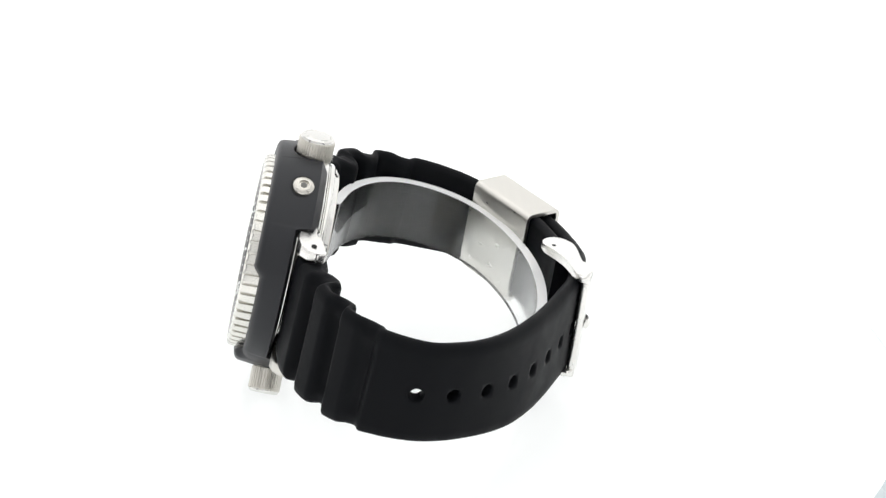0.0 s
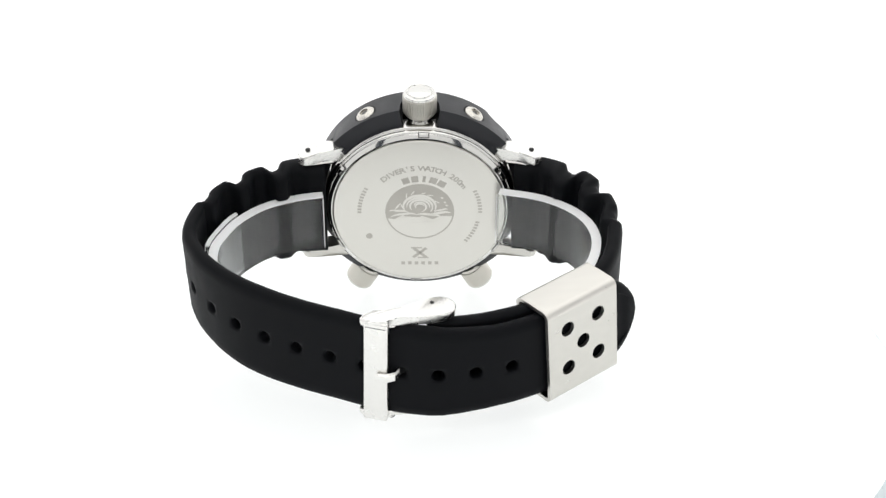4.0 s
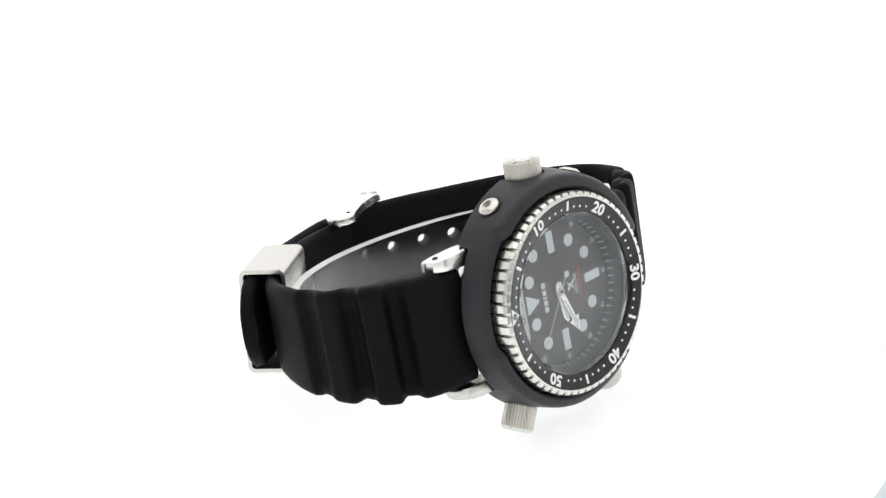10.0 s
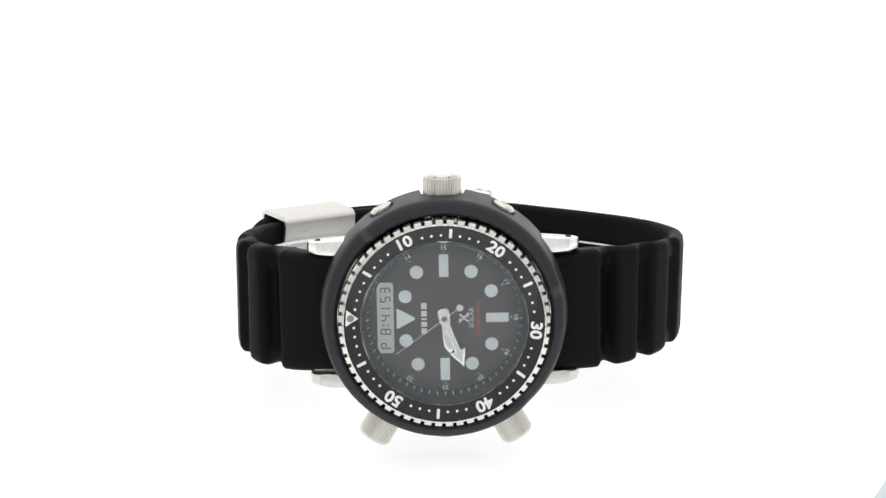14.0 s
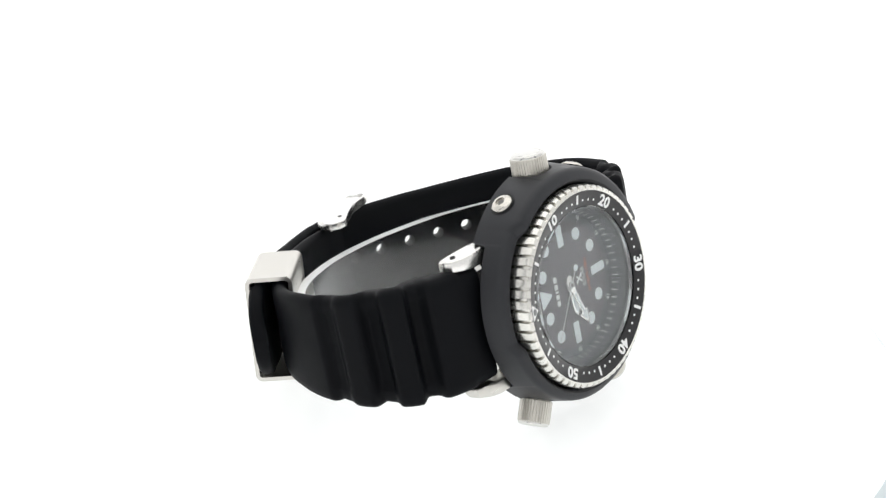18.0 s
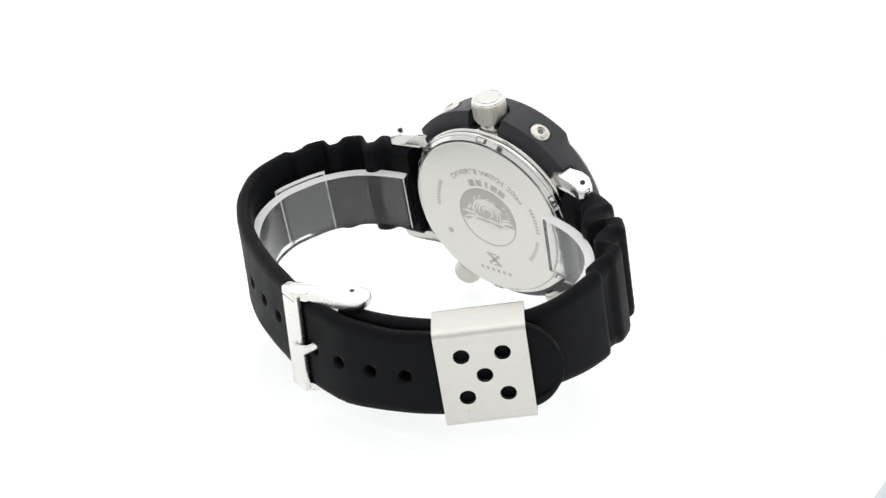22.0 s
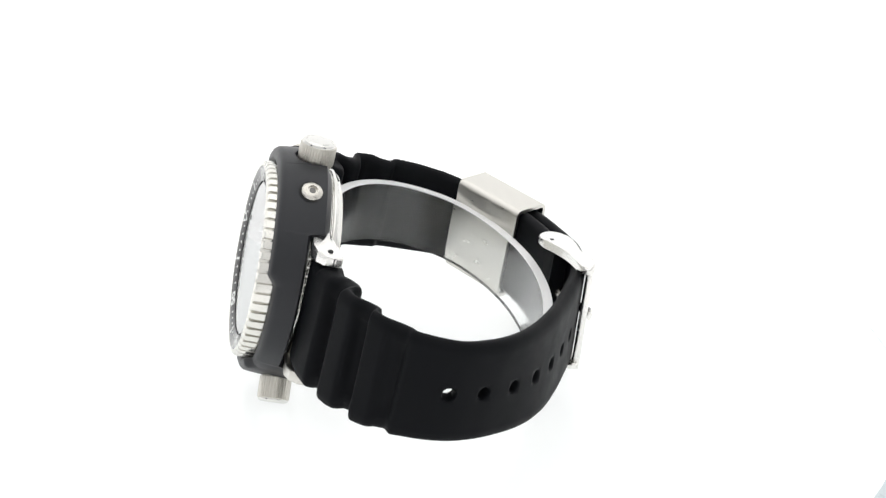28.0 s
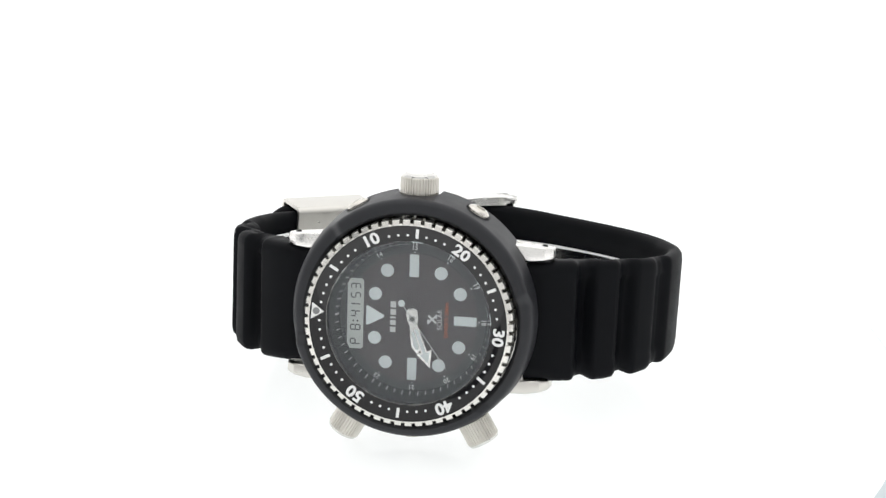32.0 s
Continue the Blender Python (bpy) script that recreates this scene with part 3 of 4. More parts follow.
    bm = letters("DIVER'S 200m", 1.05, 0.01)
    bmesh.ops.scale(bm, vec=(1.2, 1, 1), verts=bm.verts)
    part("dial_word", bm, ORANGE, d, "orange words on the dial", baked=False, m=spot_on(7.0, 0, z + 0.02, up))
    # small liquid crystal window
    frame_pts = [(-13.7, -6.0), (-13.1, -7.2), (-10.7, -7.2), (-10.3, -6.8), (-10.3, 7.2), (-10.7, 7.6), (-13.1, 7.6), (-13.7, 6.4)]
    win = part("display", prism(frame_pts, z, z + 0.05), LCDBACK, d, "grey-green liquid crystal display")
    seg_h, seg_v = rounded(0.86, 0.24, 0.05, 2), rounded(0.24, 0.86, 0.05, 2)
    spots = {"a": (0, 1.0, 0), "g": (0, 0, 0), "d": (0, -1.0, 0), "b": (0.52, 0.5, 1), "c": (0.52, -0.5, 1), "e": (-0.52, -0.5, 1), "f": (-0.52, 0.5, 1)}

    def figure(ch, y, k=1.0):
        for s in SEGMENTS[ch]:
            sx, sy, vert = spots[s]
            b = prism(seg_v if vert else seg_h, 0, 0.02)
            part("segment", b, LCDSEG, win, baked=False, m=spot_on(-12.1 - sy * k, y + sx * k, z + 0.055, up) @ Matrix.Diagonal((k, k, 1, 1)))

    figure("P", -5.7)
    figure("8", -2.7)
    figure("4", 0.2)
    figure("1", 1.7)
    figure("5", 4.1, 0.95)
    figure("3", 6.0, 0.95)
    for dx in (-0.45, 0.45):
        part("segment", prism(circle(0.18, 8), 0, 0.02), LCDSEG, win, baked=False, m=spot_on(-12.1 + dx, -1.35, z + 0.055, up))
    # pointers
    def pointer(name, pts, lume, zz, f, label):
        bm = prism(pts, 0, 0.16, 0.04)
        p = part(name, bm, STEEL, watch, label, baked=False, m=spot_on(0, 0, zz, f))
        bm = prism(lume, 0.165, 0.20)
        part("lume_fill", bm, LUME, p, baked=False, m=Matrix())
        return p

    arrow = [(-2.3, 0), (-1.3, 1.05), (1.2, 0.75), (1.6, 0.55), (7.3, 0.6), (7.2, 1.75), (10.9, 0.0), (7.2, -1.75), (7.3, -0.6), (1.6, -0.55), (1.2, -0.75), (-1.3, -1.05)]
    fill = [(2.2, 0.3), (7.6, 0.32), (7.6, 1.1), (9.9, 0.0), (7.6, -1.1), (7.6, -0.32), (2.2, -0.3)]
    sword = [(-2.1, 0.55), (-1.6, 1.2), (0.6, 1.15), (1.6, 0.75), (3.2, 1.0), (6.0, 1.1), (7.6, 0.0), (6.0, -1.1), (3.2, -1.0), (1.6, -0.75), (0.6, -1.15), (-1.6, -1.2), (-2.1, -0.55)]
    fill2 = [(2.6, 0.55), (5.8, 0.7), (6.8, 0.0), (5.8, -0.7), (2.6, -0.55)]
    pointer("hour_pointer", sword, fill2, z + 0.35, 180 - 260.6, "short steel sword pointer with pale fill")
    pointer("minute_pointer", arrow, fill, z + 0.65, 180 - 249.0, "steel arrow pointer with pale fill")
    sec = prism([(-3.4, 0.07), (-3.4, -0.07), (12.3, -0.06), (12.4, 0.0), (12.3, 0.06)], 0, 0.08)
    prism(circle(0.75, 20), 0, 0.1, bm=sec)
    second = part("second_pointer", sec, PRINT, watch, "thin white seconds pointer", baked=False, m=spot_on(0, 0, z + 0.95, 0))
    part("tail_dot", prism(circle(0.72, 20, -3.9), 0, 0.12), LUME, second, "pale dot on the pointer's tail", baked=False, m=Matrix())
    part("centre_post", lathe([(0, 0.16), (0.4, 0.14), (0.5, 0.0), (0, 0)], 20, closed=False), DARKSTEEL, second, baked=False, m=Matrix.Translation((0, 0, 0.0001)))
    return second


def crystal(watch):
    c = part("crystal", lathe([(0, -0.12), (16.4, -0.12), (16.75, -0.2), (16.92, -0.4), (16.92, -2.2), (0, -2.2)], 128, closed=False), CRYSTAL, watch, "flat clear mineral crystal", angle=4)
    c.visible_shadow = False


# ---------------------------------------------------------------- strap
# grooves of the ribbed ends: start, end and depth along each strap; every groove slants down to a sharp step on the far side
LONG_GROOVES = ((10.8, 14.7, 2.5), (20.4, 24.4, 2.2), (29.8, 34.2, 1.2))
SHORT_GROOVES = ((12.9, 17.4, 2.5), (22.9, 27.9, 2.2), (33.4, 38.3, 1.2))


def groove(s, grooves):
    """Depth of the ribbed end of a strap along its length."""
    for lo, hi, deep in grooves:
        if lo - 1 < s < hi + 1:
            u = min(1, max(0, (s - lo) / (hi - lo)))
            return deep * ramp(s, lo - 0.8, lo + 1.2) * (0.66 + 0.34 * u) * (1 - ramp(s, hi - 1.3, hi + 0.6))
    return 0.0


def bulge(s, grooves):
    """Rounded swelling of the inner face behind each groove."""
    return sum(1.35 * deep * ramp(s, lo - 3.0, lo + 1.8) * (1 - ramp(s, hi - 0.9, hi + 1.0)) for lo, hi, deep in grooves)


def band(name, watch, path, mid_y, length, holes, half, label, grooves, tip=False, thick=3.3):
    """A silicone strap along a line of its outer face, with rounded edges, ribbed end and punched holes."""
    pts = curve_points(path, 0.5)
    n = min(len(pts), int(length / 0.5)) if length else len(pts)
    pts = pts[:n]
    total = (n - 1) * 0.5
    bm = bmesh.new()
    mids = [-8, -5, -3, -2, -1, 0, 1, 2, 3, 5, 8]
    rows = []
    for i, (q, t) in enumerate(pts):
        s = i * 0.5
        nx, nz = t.y, -t.x
        if (nx * q.x + nz * (q.y + 40)) < 0:
            nx, nz = -nx, -nz
        dip = groove(s, grooves)
        o = -dip
        inner = -thick - 2.3 * (1 - ramp(s, 8, 21)) + 0.6 * ramp(38 - s, 0, 5) * ramp(s, 7, 11) - bulge(s, grooves) - 1.0 * (1 - ramp(s, 4, 7)) - (-0.5 if tip else 1.5) * (1 - ramp(s, 20, 35)) * ramp(s, 6, 10)
        # the lower edge splays outwards towards the back
        lean = (0.115 if tip else 0.08) * ramp(-q.y, 46, 62) + (-0.03 if tip else 0.01) * ramp(s, 10, 24) * (1 - ramp(-q.y, 36, 48))
        wide = interp(s, *half)
        hw = wide + 0.1 * ramp(38 - s, 0, 4) - 0.26 * dip
        if s < 5:
            hw = min(hw, 12.2)
        elif s < 6.5:
            hw = min(hw, 12.2 + (s - 5) * 0.8)
        if tip:
            e = total - s
            if e < 9:
                hw = max(0.5, wide * math.sqrt(max(0.0, 1 - ((9 - e) / 9.0) ** 2)) + 0.3)
        yc = mid_y(s)
        k = hw / 12.0
        sect = []
        lip = 0.5 * ramp(s, total - 20, total - 16) * ramp(total - s, 2.0, 4.5) if tip else 0.0
        b = min(1.5, hw * 0.3, (o - inner) * 0.4)
        outer = [(y * k * 0.98 if abs(y) > 3 else y * min(1, k * 1.4), o - lip - 0.45 * dip) for y in mids]
        by, bh = min(2.3, hw * 0.3), min(1.8, (o - inner) * 0.45)
        sect += [(-hw, o - bh), (-hw + 0.12 * by, o - 0.5 * bh), (-hw + 0.42 * by, o - 0.14 * bh), (-hw + by, o), (-hw + by + 0.45 * k, o), (-hw + by + 0.8 * k, o - lip)]
        sect += outer
        sect += [(hw - by - 0.8 * k, o - lip), (hw - by - 0.45 * k, o), (hw - by, o), (hw - 0.42 * by, o - 0.14 * bh), (hw - 0.12 * by, o - 0.5 * bh), (hw, o - bh)]
        sect += [(hw, inner + b), (hw - b * 0.35, inner + b * 0.3), (hw - b, inner)]
        sect += [(y, inner) for y, _ in reversed(outer)]
        sect += [(-hw + b, inner), (-hw + b * 0.35, inner + b * 0.3), (-hw, inner + b)]
        rows.append([bm.verts.new((q.x + nx * (h - lean * y), yc + y + lean * h, q.y + nz * (h - lean * y))) for y, h in sect])
    m = len(rows[0])
    io, no = 6, len(mids)              # first outer column and their number
    ii = 6 + no + 6 + 3                # first inner column (reversed order)
    cut = {}
    for s in holes:
        c = int(round(s / 0.5))
        if c + 4 >= n:
            continue
        for r in range(c - 4, c + 4):
            for y in range(-2, 2):
                cut[(r, y)] = c
    col = {y: io + mids.index(y) for y in (-2, -1, 0, 1, 2)}
    icol = {y: ii + (no - 1 - mids.index(y)) for y in (-2, -1, 0, 1, 2)}
    skip_o = {col[y] for y in (-2, -1, 0, 1)}
    skip_i = {icol[y] for y in (2, 1, 0, -1)}
    for r in range(n - 1):
        for k in range(m):
            if (r, -2) in cut and (k in skip_o or k in skip_i):
                continue
            bm.faces.new((rows[r][k], rows[r + 1][k], rows[r + 1][(k + 1) % m], rows[r][(k + 1) % m]))
    for c in sorted(set(cut.values())):
        loops = []
        for cols in (col, icol):
            edge = [rows[c - 4 + j][cols[-2]] for j in range(8)] + [rows[c + 4][cols[y]] for y in (-2, -1, 0, 1)] \
                + [rows[c + 4 - j][cols[2]] for j in range(8)] + [rows[c - 4][cols[y]] for y in (2, 1, 0, -1)]
            centre = rows[c][cols[0]].co.copy()
            ring = []
            du = (rows[c + 1][cols[0]].co - rows[c - 1][cols[0]].co).normalized()
            dv = (rows[c][cols[1]].co - rows[c][cols[-1]].co).normalized()
            for v in edge:
                d = v.co - centre
                a = math.atan2(d.dot(dv), d.dot(du))
                ring.append((math.cos(a), math.sin(a)))
            loops.append((edge, centre, du, dv, ring))
        (e1, c1, u1, v1, r1), (e2, c2, u2, v2, _) = loops
        inward = (c2 - c1).normalized()
        a1 = [bm.verts.new(c1 + u1 * x * 1.62 + v1 * y * 1.62) for x, y in r1]
        a2 = [bm.verts.new(c1 + inward * 0.35 + u1 * x * 1.38 + v1 * y * 1.38) for x, y in r1]
        a3 = [bm.verts.new(c2 + u2 * x * 1.38 + v2 * y * 1.38) for x, y in r1]
        for p, q in ((e1, a1), (a1, a2), (a2, a3), (a3, e2)):
            for j in range(len(p)):
                bm.faces.new((p[j], p[(j + 1) % len(p)], q[(j + 1) % len(p)], q[j]))
    bm.faces.new(rows[0])
    bm.faces.new(rows[-1][::-1])
    return part(name, bm, RUBBER, watch, label, angle=62)


LONG = [(22.6, -9.3), (27.5, -9.9), (33.5, -12.0), (42.2, -17.3), (50.1, -25.7), (52.7, -36.2), (50.2, -44.6), (45.4, -51.7), (39.6, -57.4), (32.9, -62.0),
        (26.1, -65.6), (19.1, -68.8), (8.0, -73.2), (-3.6, -75.3), (-11.6, -74.5), (-19.4, -72.4), (-28.0, -68.2), (-36.0, -62.2), (-43.4, -57.2), (-48.2, -52.2), (-50.8, -46.8)]
SHORT = [(-22.6, -9.3), (-27.5, -9.9), (-32.8, -12.1), (-39.8, -17.3), (-43.8, -24.8), (-45.3, -33.8), (-44.4, -41.9), (-41.9, -49.3), (-37.8, -55.2), (-32.2, -60.4),
         (-25.0, -65.4), (-16.0, -69.0), (-9.0, -70.6), (-3.0, -71.0), (-0.8, -71.0)]


def straps(watch):
    lz = [p[0].y for p in curve_points(LONG, 0.5)]
    sz = [p[0].y for p in curve_points(SHORT, 0.5)]
    far = int(np.argmin(lz))

    def mid_long(s):
        i = min(int(s / 0.5), len(lz) - 1)
        return 2.8 if i > far else interp(-lz[i], [9, 20, 27, 36, 44, 51, 57, 62, 66, 69, 75], [-0.2, -0.15, 0.2, 0.6, 0.85, 1.05, 1.3, 1.6, 1.9, 2.3, 2.7])

    def mid_short(s):
        i = min(int(s / 0.5), len(sz) - 1)
        return interp(-sz[i], [9, 12, 14, 20, 30, 45, 60, 71], [0.3, 0.2, 0.3, 0.6, 0.9, 1.5, 2.45, 2.9])

    first = min(range(len(lz)), key=lambda i: (curve_points(LONG, 0.5)[i][0] - Vector((52.7, -36.2))).length) * 0.5
    holes = [first + (0.5 if i < 2 else 1.0) + 8.0 * i for i in range(12)]
    band("long_strap", watch, LONG, mid_long, 167.4, [round(h * 2) / 2 for h in holes], ((0, 15, 25, 34, 45, 115, 130), (12.5, 12.6, 12.3, 11.6, 11.2, 11.2, 10.1)), "ribbed black silicone strap with punched holes", LONG_GROOVES, tip=True)
    band("short_strap", watch, SHORT, mid_short, None, [], ((0, 12, 20, 28, 36, 45, 58), (12.3, 12.65, 12.65, 12.2, 11.7, 11.3, 10.2)), "ribbed black silicone strap leading to the buckle", SHORT_GROOVES)


def buckle(watch):
    """Steel pin buckle: two curved side arms, a broad bar, a hinge pin and a prong."""
    b = bmesh.new()
    yc = 2.55
    # side arms, thick plates that curve over the strap's edges
    outline = [(12.7, -71.9), (10.9, -70.7), (8.2, -70.2), (4.2, -69.0), (0.2, -66.8), (-2.9, -64.9), (-5.6, -65.2), (-7.2, -67.6), (-6.4, -70.4), (-3.6, -71.9),
               (0.0, -72.5), (3.5, -72.7), (5.8, -73.2), (6.9, -74.1), (7.8, -74.75), (10.4, -74.4), (12.5, -73.3)]
    n = len(outline)
    up = []
    for i in range(n):                                         # rounded outline of an arm
        p0, p1, p2, p3 = (Vector(outline[(i + k) % n]) for k in (-1, 0, 1, 2))
        for u in (0.0, 0.33, 0.67):
            up.append(0.5 * (2 * p1 + (p2 - p0) * u + (2 * p0 - 5 * p1 + 4 * p2 - p3) * u * u + (3 * p1 - p0 - 3 * p2 + p3) * u ** 3))
    for y0, y1 in ((10.9, 12.85), (-12.4, -10.6)):
        turn = lambda x: 0.5 * ramp(x, 10.5, 12.6)             # rounded corner towards the bar
        a = [b.verts.new((p.x, yc + (y0 if y0 > 0 else y0 + turn(p.x)), p.y)) for p in up]
        c = [b.verts.new((p.x, yc + (y1 - turn(p.x) if y1 > 0 else y1), p.y)) for p in up]
        n = len(up)
        f0, f1 = b.faces.new(a), b.faces.new(c[::-1])
        for i in range(n):
            b.faces.new((a[i], a[(i + 1) % n], c[(i + 1) % n], c[i]))
        bmesh.ops.bevel(b, geom=list(f0.edges) + list(f1.edges), offset=0.45, segments=3, affect="EDGES", profile=0.5)
    block(5.3, 24.9, 1.7, 0.55, 3, bm=b, m=Matrix.Translation((9.3, yc - 0.1, -73.85)) @ Matrix.Rotation(radians(-16), 4, "Y"))
    roll = Matrix.Translation((0, yc, -70)) @ Matrix.Rotation(0.115, 4, "X") @ Matrix.Rotation(0.015, 4, "Z") @ Matrix.Translation((0, -yc, 70))
    b.transform(roll)
    o = part("buckle", b, LUGSTEEL, watch, "polished steel pin buckle", angle=30)
    # dark strip for the shadow line where the bar is folded over into an arm
    seam_shadow = block(4.3, 0.14, 0.1, m=roll @ Matrix.Translation((9.3, yc + 11.2, -73.85)) @ Matrix.Rotation(radians(-16), 4, "Y") @ Matrix.Translation((0, 0, -0.86)))
    part("seam_shadow", seam_shadow, DARKSTEEL, o)
    # dark discs on the arms stand for the shaded pin holes
    for sy in (1, -1):
        h = lathe([(0, 0), (0.5, 0), (0.5, 0.12), (0, 0.12)], 16, closed=False)
        h.transform(roll @ aim(-2.2, yc + (12.76 if sy > 0 else -12.3), -67.25, (0, sy, 0)))
        part("pin_hole_shade", h, RECESS_SHADE, o)
    pin = lathe([(0, -12.2), (0.9, -12.2), (0.9, 12.2), (0, 12.2)], 16, closed=False)
    pin.transform(roll @ Matrix.Translation((-4.4, yc, -69.1)) @ Matrix.Rotation(PI / 2, 4, "X"))
    part("hinge_pin", pin, STEEL, o)
    b = bmesh.new()
    line = [(-4.4, -69.1), (-1.0, -70.4), (2.2, -71.6), (4.3, -73.4), (5.3, -75.2), (7.2, -75.9), (9.2, -75.4)]
    rows = []
    for i, (x, z) in enumerate(line):
        w = (1.3, 1.2, 1.1, 1.1, 1.15, 1.15, 1.0)[i]
        rows.append([b.verts.new((x, yc + 0.2 + w * math.cos(2 * PI * k / 10), z + (0.8 if i < 6 else 0.55) * math.sin(2 * PI * k / 10))) for k in range(10)])
    for p, q in zip(rows, rows[1:]):
        for k in range(10):
            b.faces.new((p[k], p[(k + 1) % 10], q[(k + 1) % 10], q[k]))
    b.faces.new(rows[0])
    b.faces.new(rows[-1][::-1])
    part("prong", b, LUGSTEEL, o, "short polished prong")


def keeper(watch):
    """Steel sleeve round both straps, five round holes in its outer face."""
    t = Vector((-0.795, 0, 0.605)).normalized()                # along the strap
    n = Vector((-0.605, 0, -0.795)).normalized()               # outwards
    up = (Vector((0, 1, 0)) - 0.115 * n).normalized()         # leans inwards at the top, like the strap
    out = t.cross(up).normalized()
    out = out if out.dot(n) > 0 else -out
    m = Matrix(((t.x, up.x, out.x, -34.75), (t.y, up.y, out.y, 2.85), (t.z, up.z, out.z, -64.95), (0, 0, 0, 1)))
    b = bmesh.new()
    L, Hh, D, R, th = 19.2, 23.4, 10.2, 1.6, 0.9
    def loop(off):
        return rounded(Hh - 2 * off, D - 2 * off, max(0.3, R - off), 5)
    o, i = loop(0), loop(th)
    rings = []
    for x in (-L / 2, L / 2):
        rings.append([[b.verts.new((x, p[0], p[1] - D / 2)) for p in ring] for ring in (o, i)])
    k = len(o)
    # the outer face's long quad is left open and filled with a punched plate
    for a in range(k):
        c = (a + 1) % k
        flat = a == 5                                          # between the first and second corner: the outer face
        if not flat:
            b.faces.new((rings[0][0][a], rings[0][0][c], rings[1][0][c], rings[1][0][a]))
            b.faces.new((rings[0][1][c], rings[0][1][a], rings[1][1][a], rings[1][1][c]))
        for e in (0, 1):
            b.faces.new((rings[e][0][a], rings[e][0][c], rings[e][1][c], rings[e][1][a]))
    y0 = Hh / 2 - R
    hx, hy, hr = 4.25, 5.05, 1.75
    lift = 0.6
    centres = [(-hx, hy + lift), (hx, hy + lift), (0, lift), (-hx, -hy + lift), (hx, -hy + lift)]
    # plate on a fine square grid: a ring of quads round each hole
    for z in (0.0, -th):
        made = {}
        def vert(x, y):
            key = (round(x, 3), round(y, 3))
            if key not in made:
                made[key] = b.verts.new((x, y, z))
            return made[key]
        xs = sorted({-L / 2, L / 2, -hx - 2.1, -hx, -hx + 2.1, -2.1, 0.0, 2.1, hx - 2.1, hx, hx + 2.1})
        ys = sorted({-y0, y0} | {lift + v for v in (-hy - 2.1, -hy, -hy + 2.1, -2.1, 0.0, 2.1, hy - 2.1, hy, hy + 2.1)})
        for cx, cy in centres:
            ex = [x for x in xs if cx - 2.1 - 1e-6 <= x <= cx + 2.1 + 1e-6]
            ey = [y for y in ys if cy - 2.1 - 1e-6 <= y <= cy + 2.1 + 1e-6]
            ring = [(x, ey[0]) for x in ex[:-1]] + [(ex[-1], y) for y in ey[:-1]] + [(x, ey[-1]) for x in ex[:0:-1]] + [(ex[0], y) for y in ey[:0:-1]]
            # finer circle between the ring's corners
            dense = []
            for p, q in zip(ring, ring[1:] + ring[:1]):
                dense += [(p, 0.0), ((p, q), 0.5)]
            hole, outer = [], []
            for (p, u) in dense:
                x, y = p if u == 0.0 else ((p[0][0] + p[1][0]) / 2, (p[0][1] + p[1][1]) / 2)
                a = math.atan2(y - cy, x - cx)
                hole.append(b.verts.new((cx + hr * math.cos(a), cy + hr * math.sin(a), z)))
                outer.append(vert(x, y))
            for j in range(len(hole)):
                jj = (j + 1) % len(hole)
                b.faces.new((outer[j], outer[jj], hole[jj], hole[j]))
            if z == 0.0:
                made[("rim", cx, cy)] = hole
                store = rim_store.setdefault((cx, cy), [])
                store.append(hole)
            else:
                top = rim_store[(cx, cy)][0]
                for j in range(len(hole)):
                    jj = (j + 1) % len(hole)
                    b.faces.new((top[j], top[jj], hole[jj], hole[j]))
        for x0, x1 in zip(xs, xs[1:]):
            for ya, yb in zip(ys, ys[1:]):
                mx, my = (x0 + x1) / 2, (ya + yb) / 2
                if any(abs(mx - cx) < 2.1 and abs(my - cy) < 2.1 for cx, cy in centres):
                    continue
                b.faces.new((vert(x0, ya), vert(x1, ya), vert(x1, yb), vert(x0, yb)))
    rim_store.clear()
    b.transform(m)
    part("keeper", b, SATIN, watch, "brushed steel strap keeper with five round holes", angle=35)


rim_store = {}


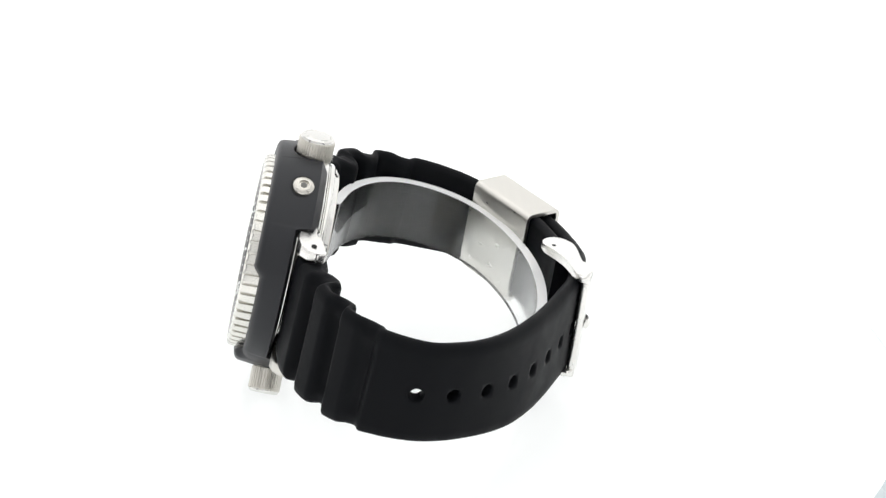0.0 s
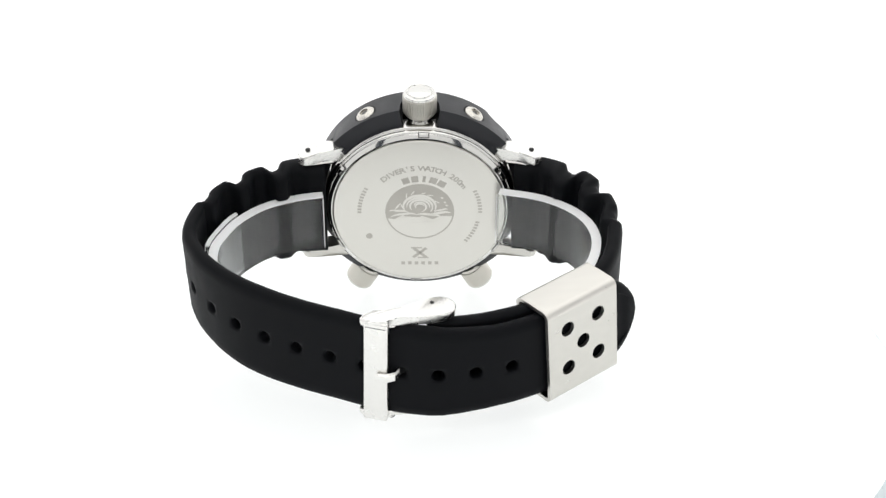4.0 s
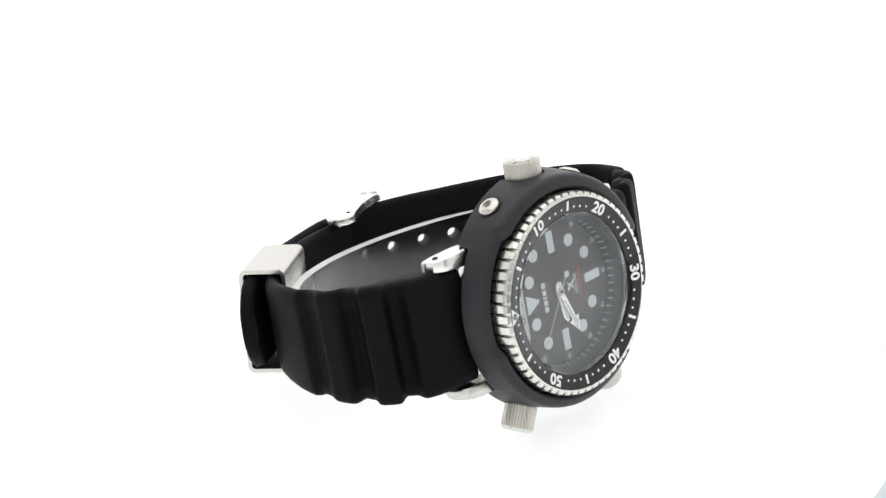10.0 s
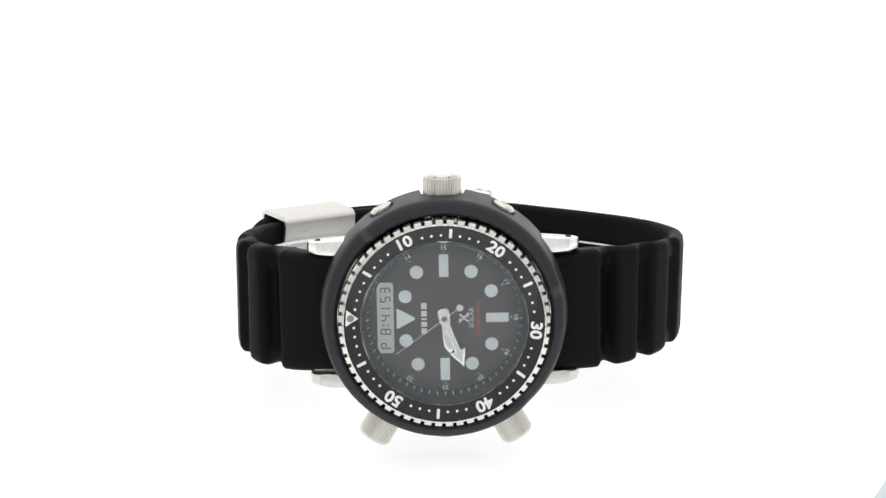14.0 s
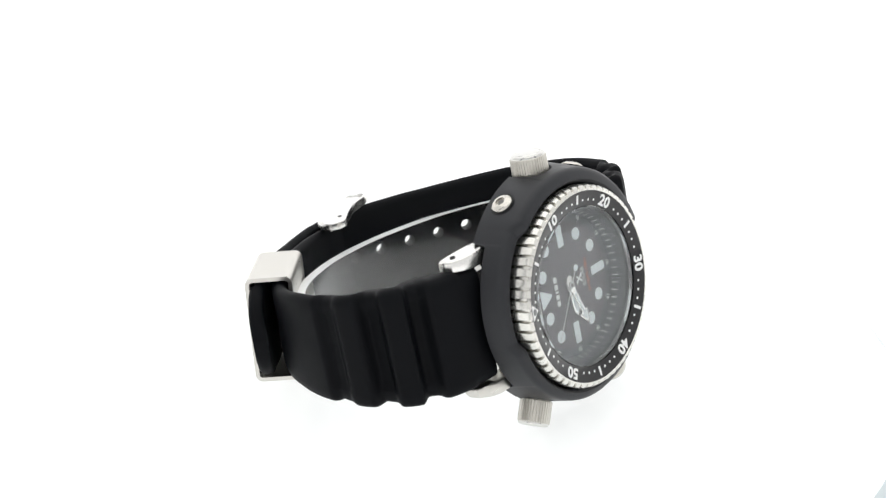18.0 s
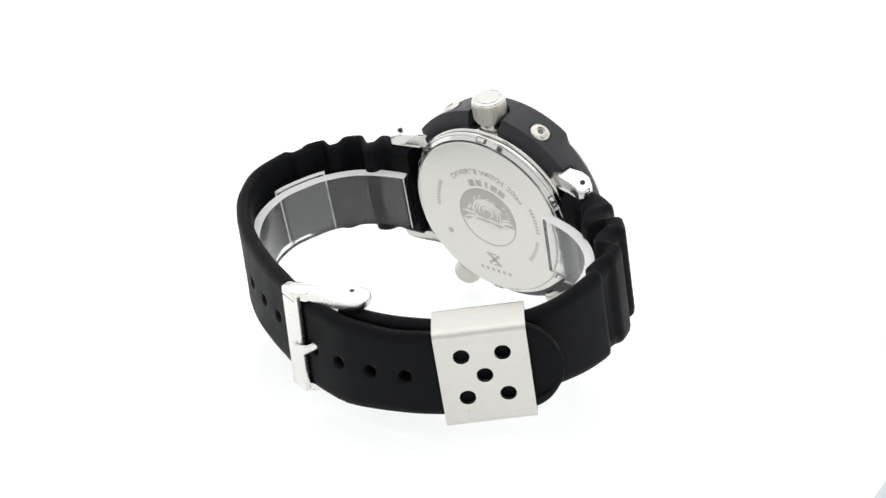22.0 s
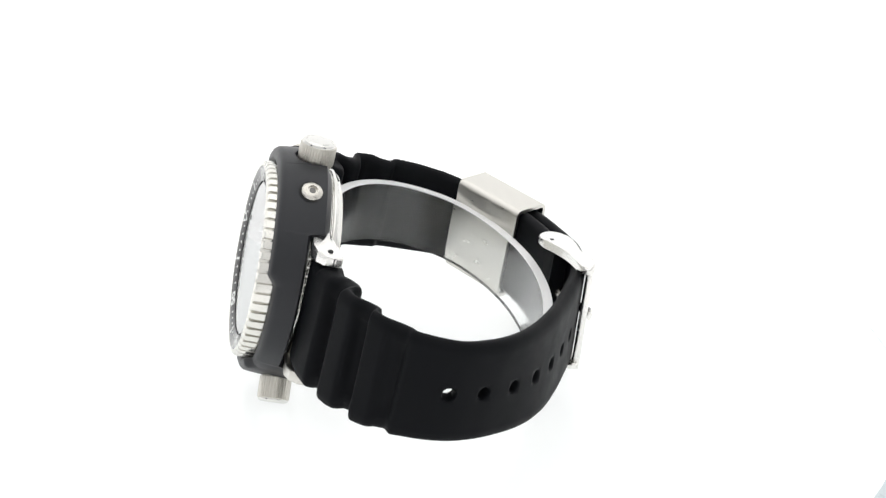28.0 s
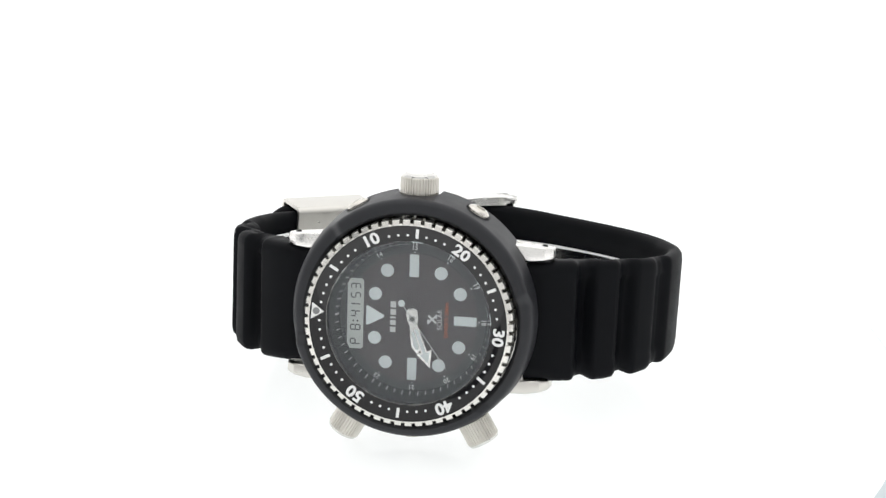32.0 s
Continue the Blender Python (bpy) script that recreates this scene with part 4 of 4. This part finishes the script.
def cuff():
    """Clear acrylic display cuff inside the strap, an open ring with an overlapping joint plate."""
    thing = tagged(new("display_cuff"), "clear acrylic display cuff bent inside the watch strap", "display cuff")
    path = [(22.6, -16.8), (29.0, -18.0), (36.0, -20.8), (41.4, -25.6), (44.4, -30.6), (46.2, -35.6), (45.9, -42.0), (43.0, -48.6), (38.0, -54.2), (30.0, -59.2), (20.0, -62.6), (8.0, -64.6),
            (-4.0, -64.4), (-15.0, -62.0), (-26.0, -57.0), (-34.0, -50.4), (-38.4, -42.6), (-39.4, -34.0), (-36.0, -26.4), (-28.5, -20.6), (-18.0, -17.2)]
    pts = curve_points(path, 1.0)

    def strip(name, sel, o0, o1, low, high, label, mat=ACRYLIC, bevel=0.2):
        bm = bmesh.new()
        rows = []
        for q, t in sel:
            nx, nz = t.y, -t.x
            if nx * q.x + nz * (q.y + 42) < 0:
                nx, nz = -nx, -nz
            y0, y1 = low(q), high(q)
            rows.append([bm.verts.new((q.x + nx * h, y, q.y + nz * h)) for h, y in ((o0, y0), (o1, y0), (o1, y1), (o0, y1))])
        for p, q in zip(rows, rows[1:]):
            for k in range(4):
                bm.faces.new((p[k], q[k], q[(k + 1) % 4], p[(k + 1) % 4]))
        bm.faces.new(rows[0])
        bm.faces.new(rows[-1][::-1])
        if bevel:
            bmesh.ops.bevel(bm, geom=[e for e in bm.edges if e.calc_face_angle(0) > 1.2], offset=bevel, segments=2, affect="EDGES", profile=0.5)
        ob = part(name, bm, mat, thing, label, angle=30)
        ob.visible_shadow = False
        return ob

    top = lambda q: 6.5 - 0.033 * q.x
    low = lambda q: -8.1 - 0.03 * q.x + 0.75 * ramp(-q.y, 30, 60)
    strip("band", pts, -1.15, 1.0, low, top, "bent clear acrylic band")
    strip("top_edge", pts, -1.15, 1.0, lambda q: top(q) + 0.01, lambda q: top(q) + 0.26, "frosted saw-cut edge", FROSTED, 0.12)
    joint = [p for p in pts if 38.0 < p[0].x and -36.0 < p[0].y < -25.0]
    strip("joint_plate", joint, 1.05, 2.0, lambda q: low(q) - 0.5, lambda q: top(q) + 0.6, "overlapping clear joint plate")
    fine = curve_points(path, 0.2)
    ends = [p for p in fine if 38.0 < p[0].x and -36.0 < p[0].y < -25.0]
    for piece in (ends[:3], ends[-3:]):
        strip("joint_edge", piece, 2.01, 2.08, lambda q: low(q) - 0.5, lambda q: top(q) + 0.6, "frosted saw-cut edge", FROSTED, 0)
    strip("joint_rim", ends, 1.05, 2.0, lambda q: top(q) + 0.61, lambda q: top(q) + 0.9, "frosted saw-cut edge", FROSTED, 0)
    strip("joint_rim", ends, 1.05, 2.0, lambda q: low(q) - 0.9, lambda q: low(q) - 0.51, "frosted saw-cut edge", FROSTED, 0)
    for piece in (fine[:2], fine[-2:]):
        strip("end_edge", piece, -1.21, -1.16, low, top, "frosted saw-cut edge", FROSTED, 0)
    return thing


# ---------------------------------------------------------------- the place
setting()
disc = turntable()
watch = tagged(new("wristwatch"), "black and steel diver's wristwatch on its side on a turntable", "watch")
steel_case(watch)
shroud_ring(watch)
lugs(watch)
knob(watch, "crown", 3.95, 23.8, 29.5, 0, 0, -9.2, (0, 1, 0), 42, "knurled steel crown")
for sx in (1, -1):
    a = radians(-90 + 30.2 * sx)
    knob(watch, "pusher", 3.5, 24.2, 30.4, 0, 0, -9.3, (math.cos(a), math.sin(a), 0), 36, "knurled steel pusher")
for ang in (60.4, 119.6, 270):
    bolt(watch, ang)
bezel(watch)
second = dial(watch)
crystal(watch)
straps(watch)
buckle(watch)
keeper(watch)
holder = cuff()


def motions():
    rows = [(t, pose(0, 0, 0, 0, 0, a)) for t, a in ANGLES]
    walk(watch, rows)
    walk(holder, rows)
    walk(disc, rows)
    # the seconds pointer steps on, and steps back while the turntable returns
    beat, rows, s = 1.21, [], 54
    steps = []
    t = 12.8
    while t > 0:
        steps.append((t, s))
        s -= 1
        t -= beat
    rows.append((0.0, s))
    for t, v in reversed(steps):
        rows += [(t - 0.1, v - 1), (t, v)]
    t, s = 14.84, 53
    while t < 32:
        rows += [(t - 0.1, s + 1), (t, s)]
        s -= 1
        t += beat
    rows.append((32.0, s + 1))
    walk(second, [(t, place(0.05, 0, -5.15, 180 - 6 * v)) for t, v in rows if t >= 0])


motions()
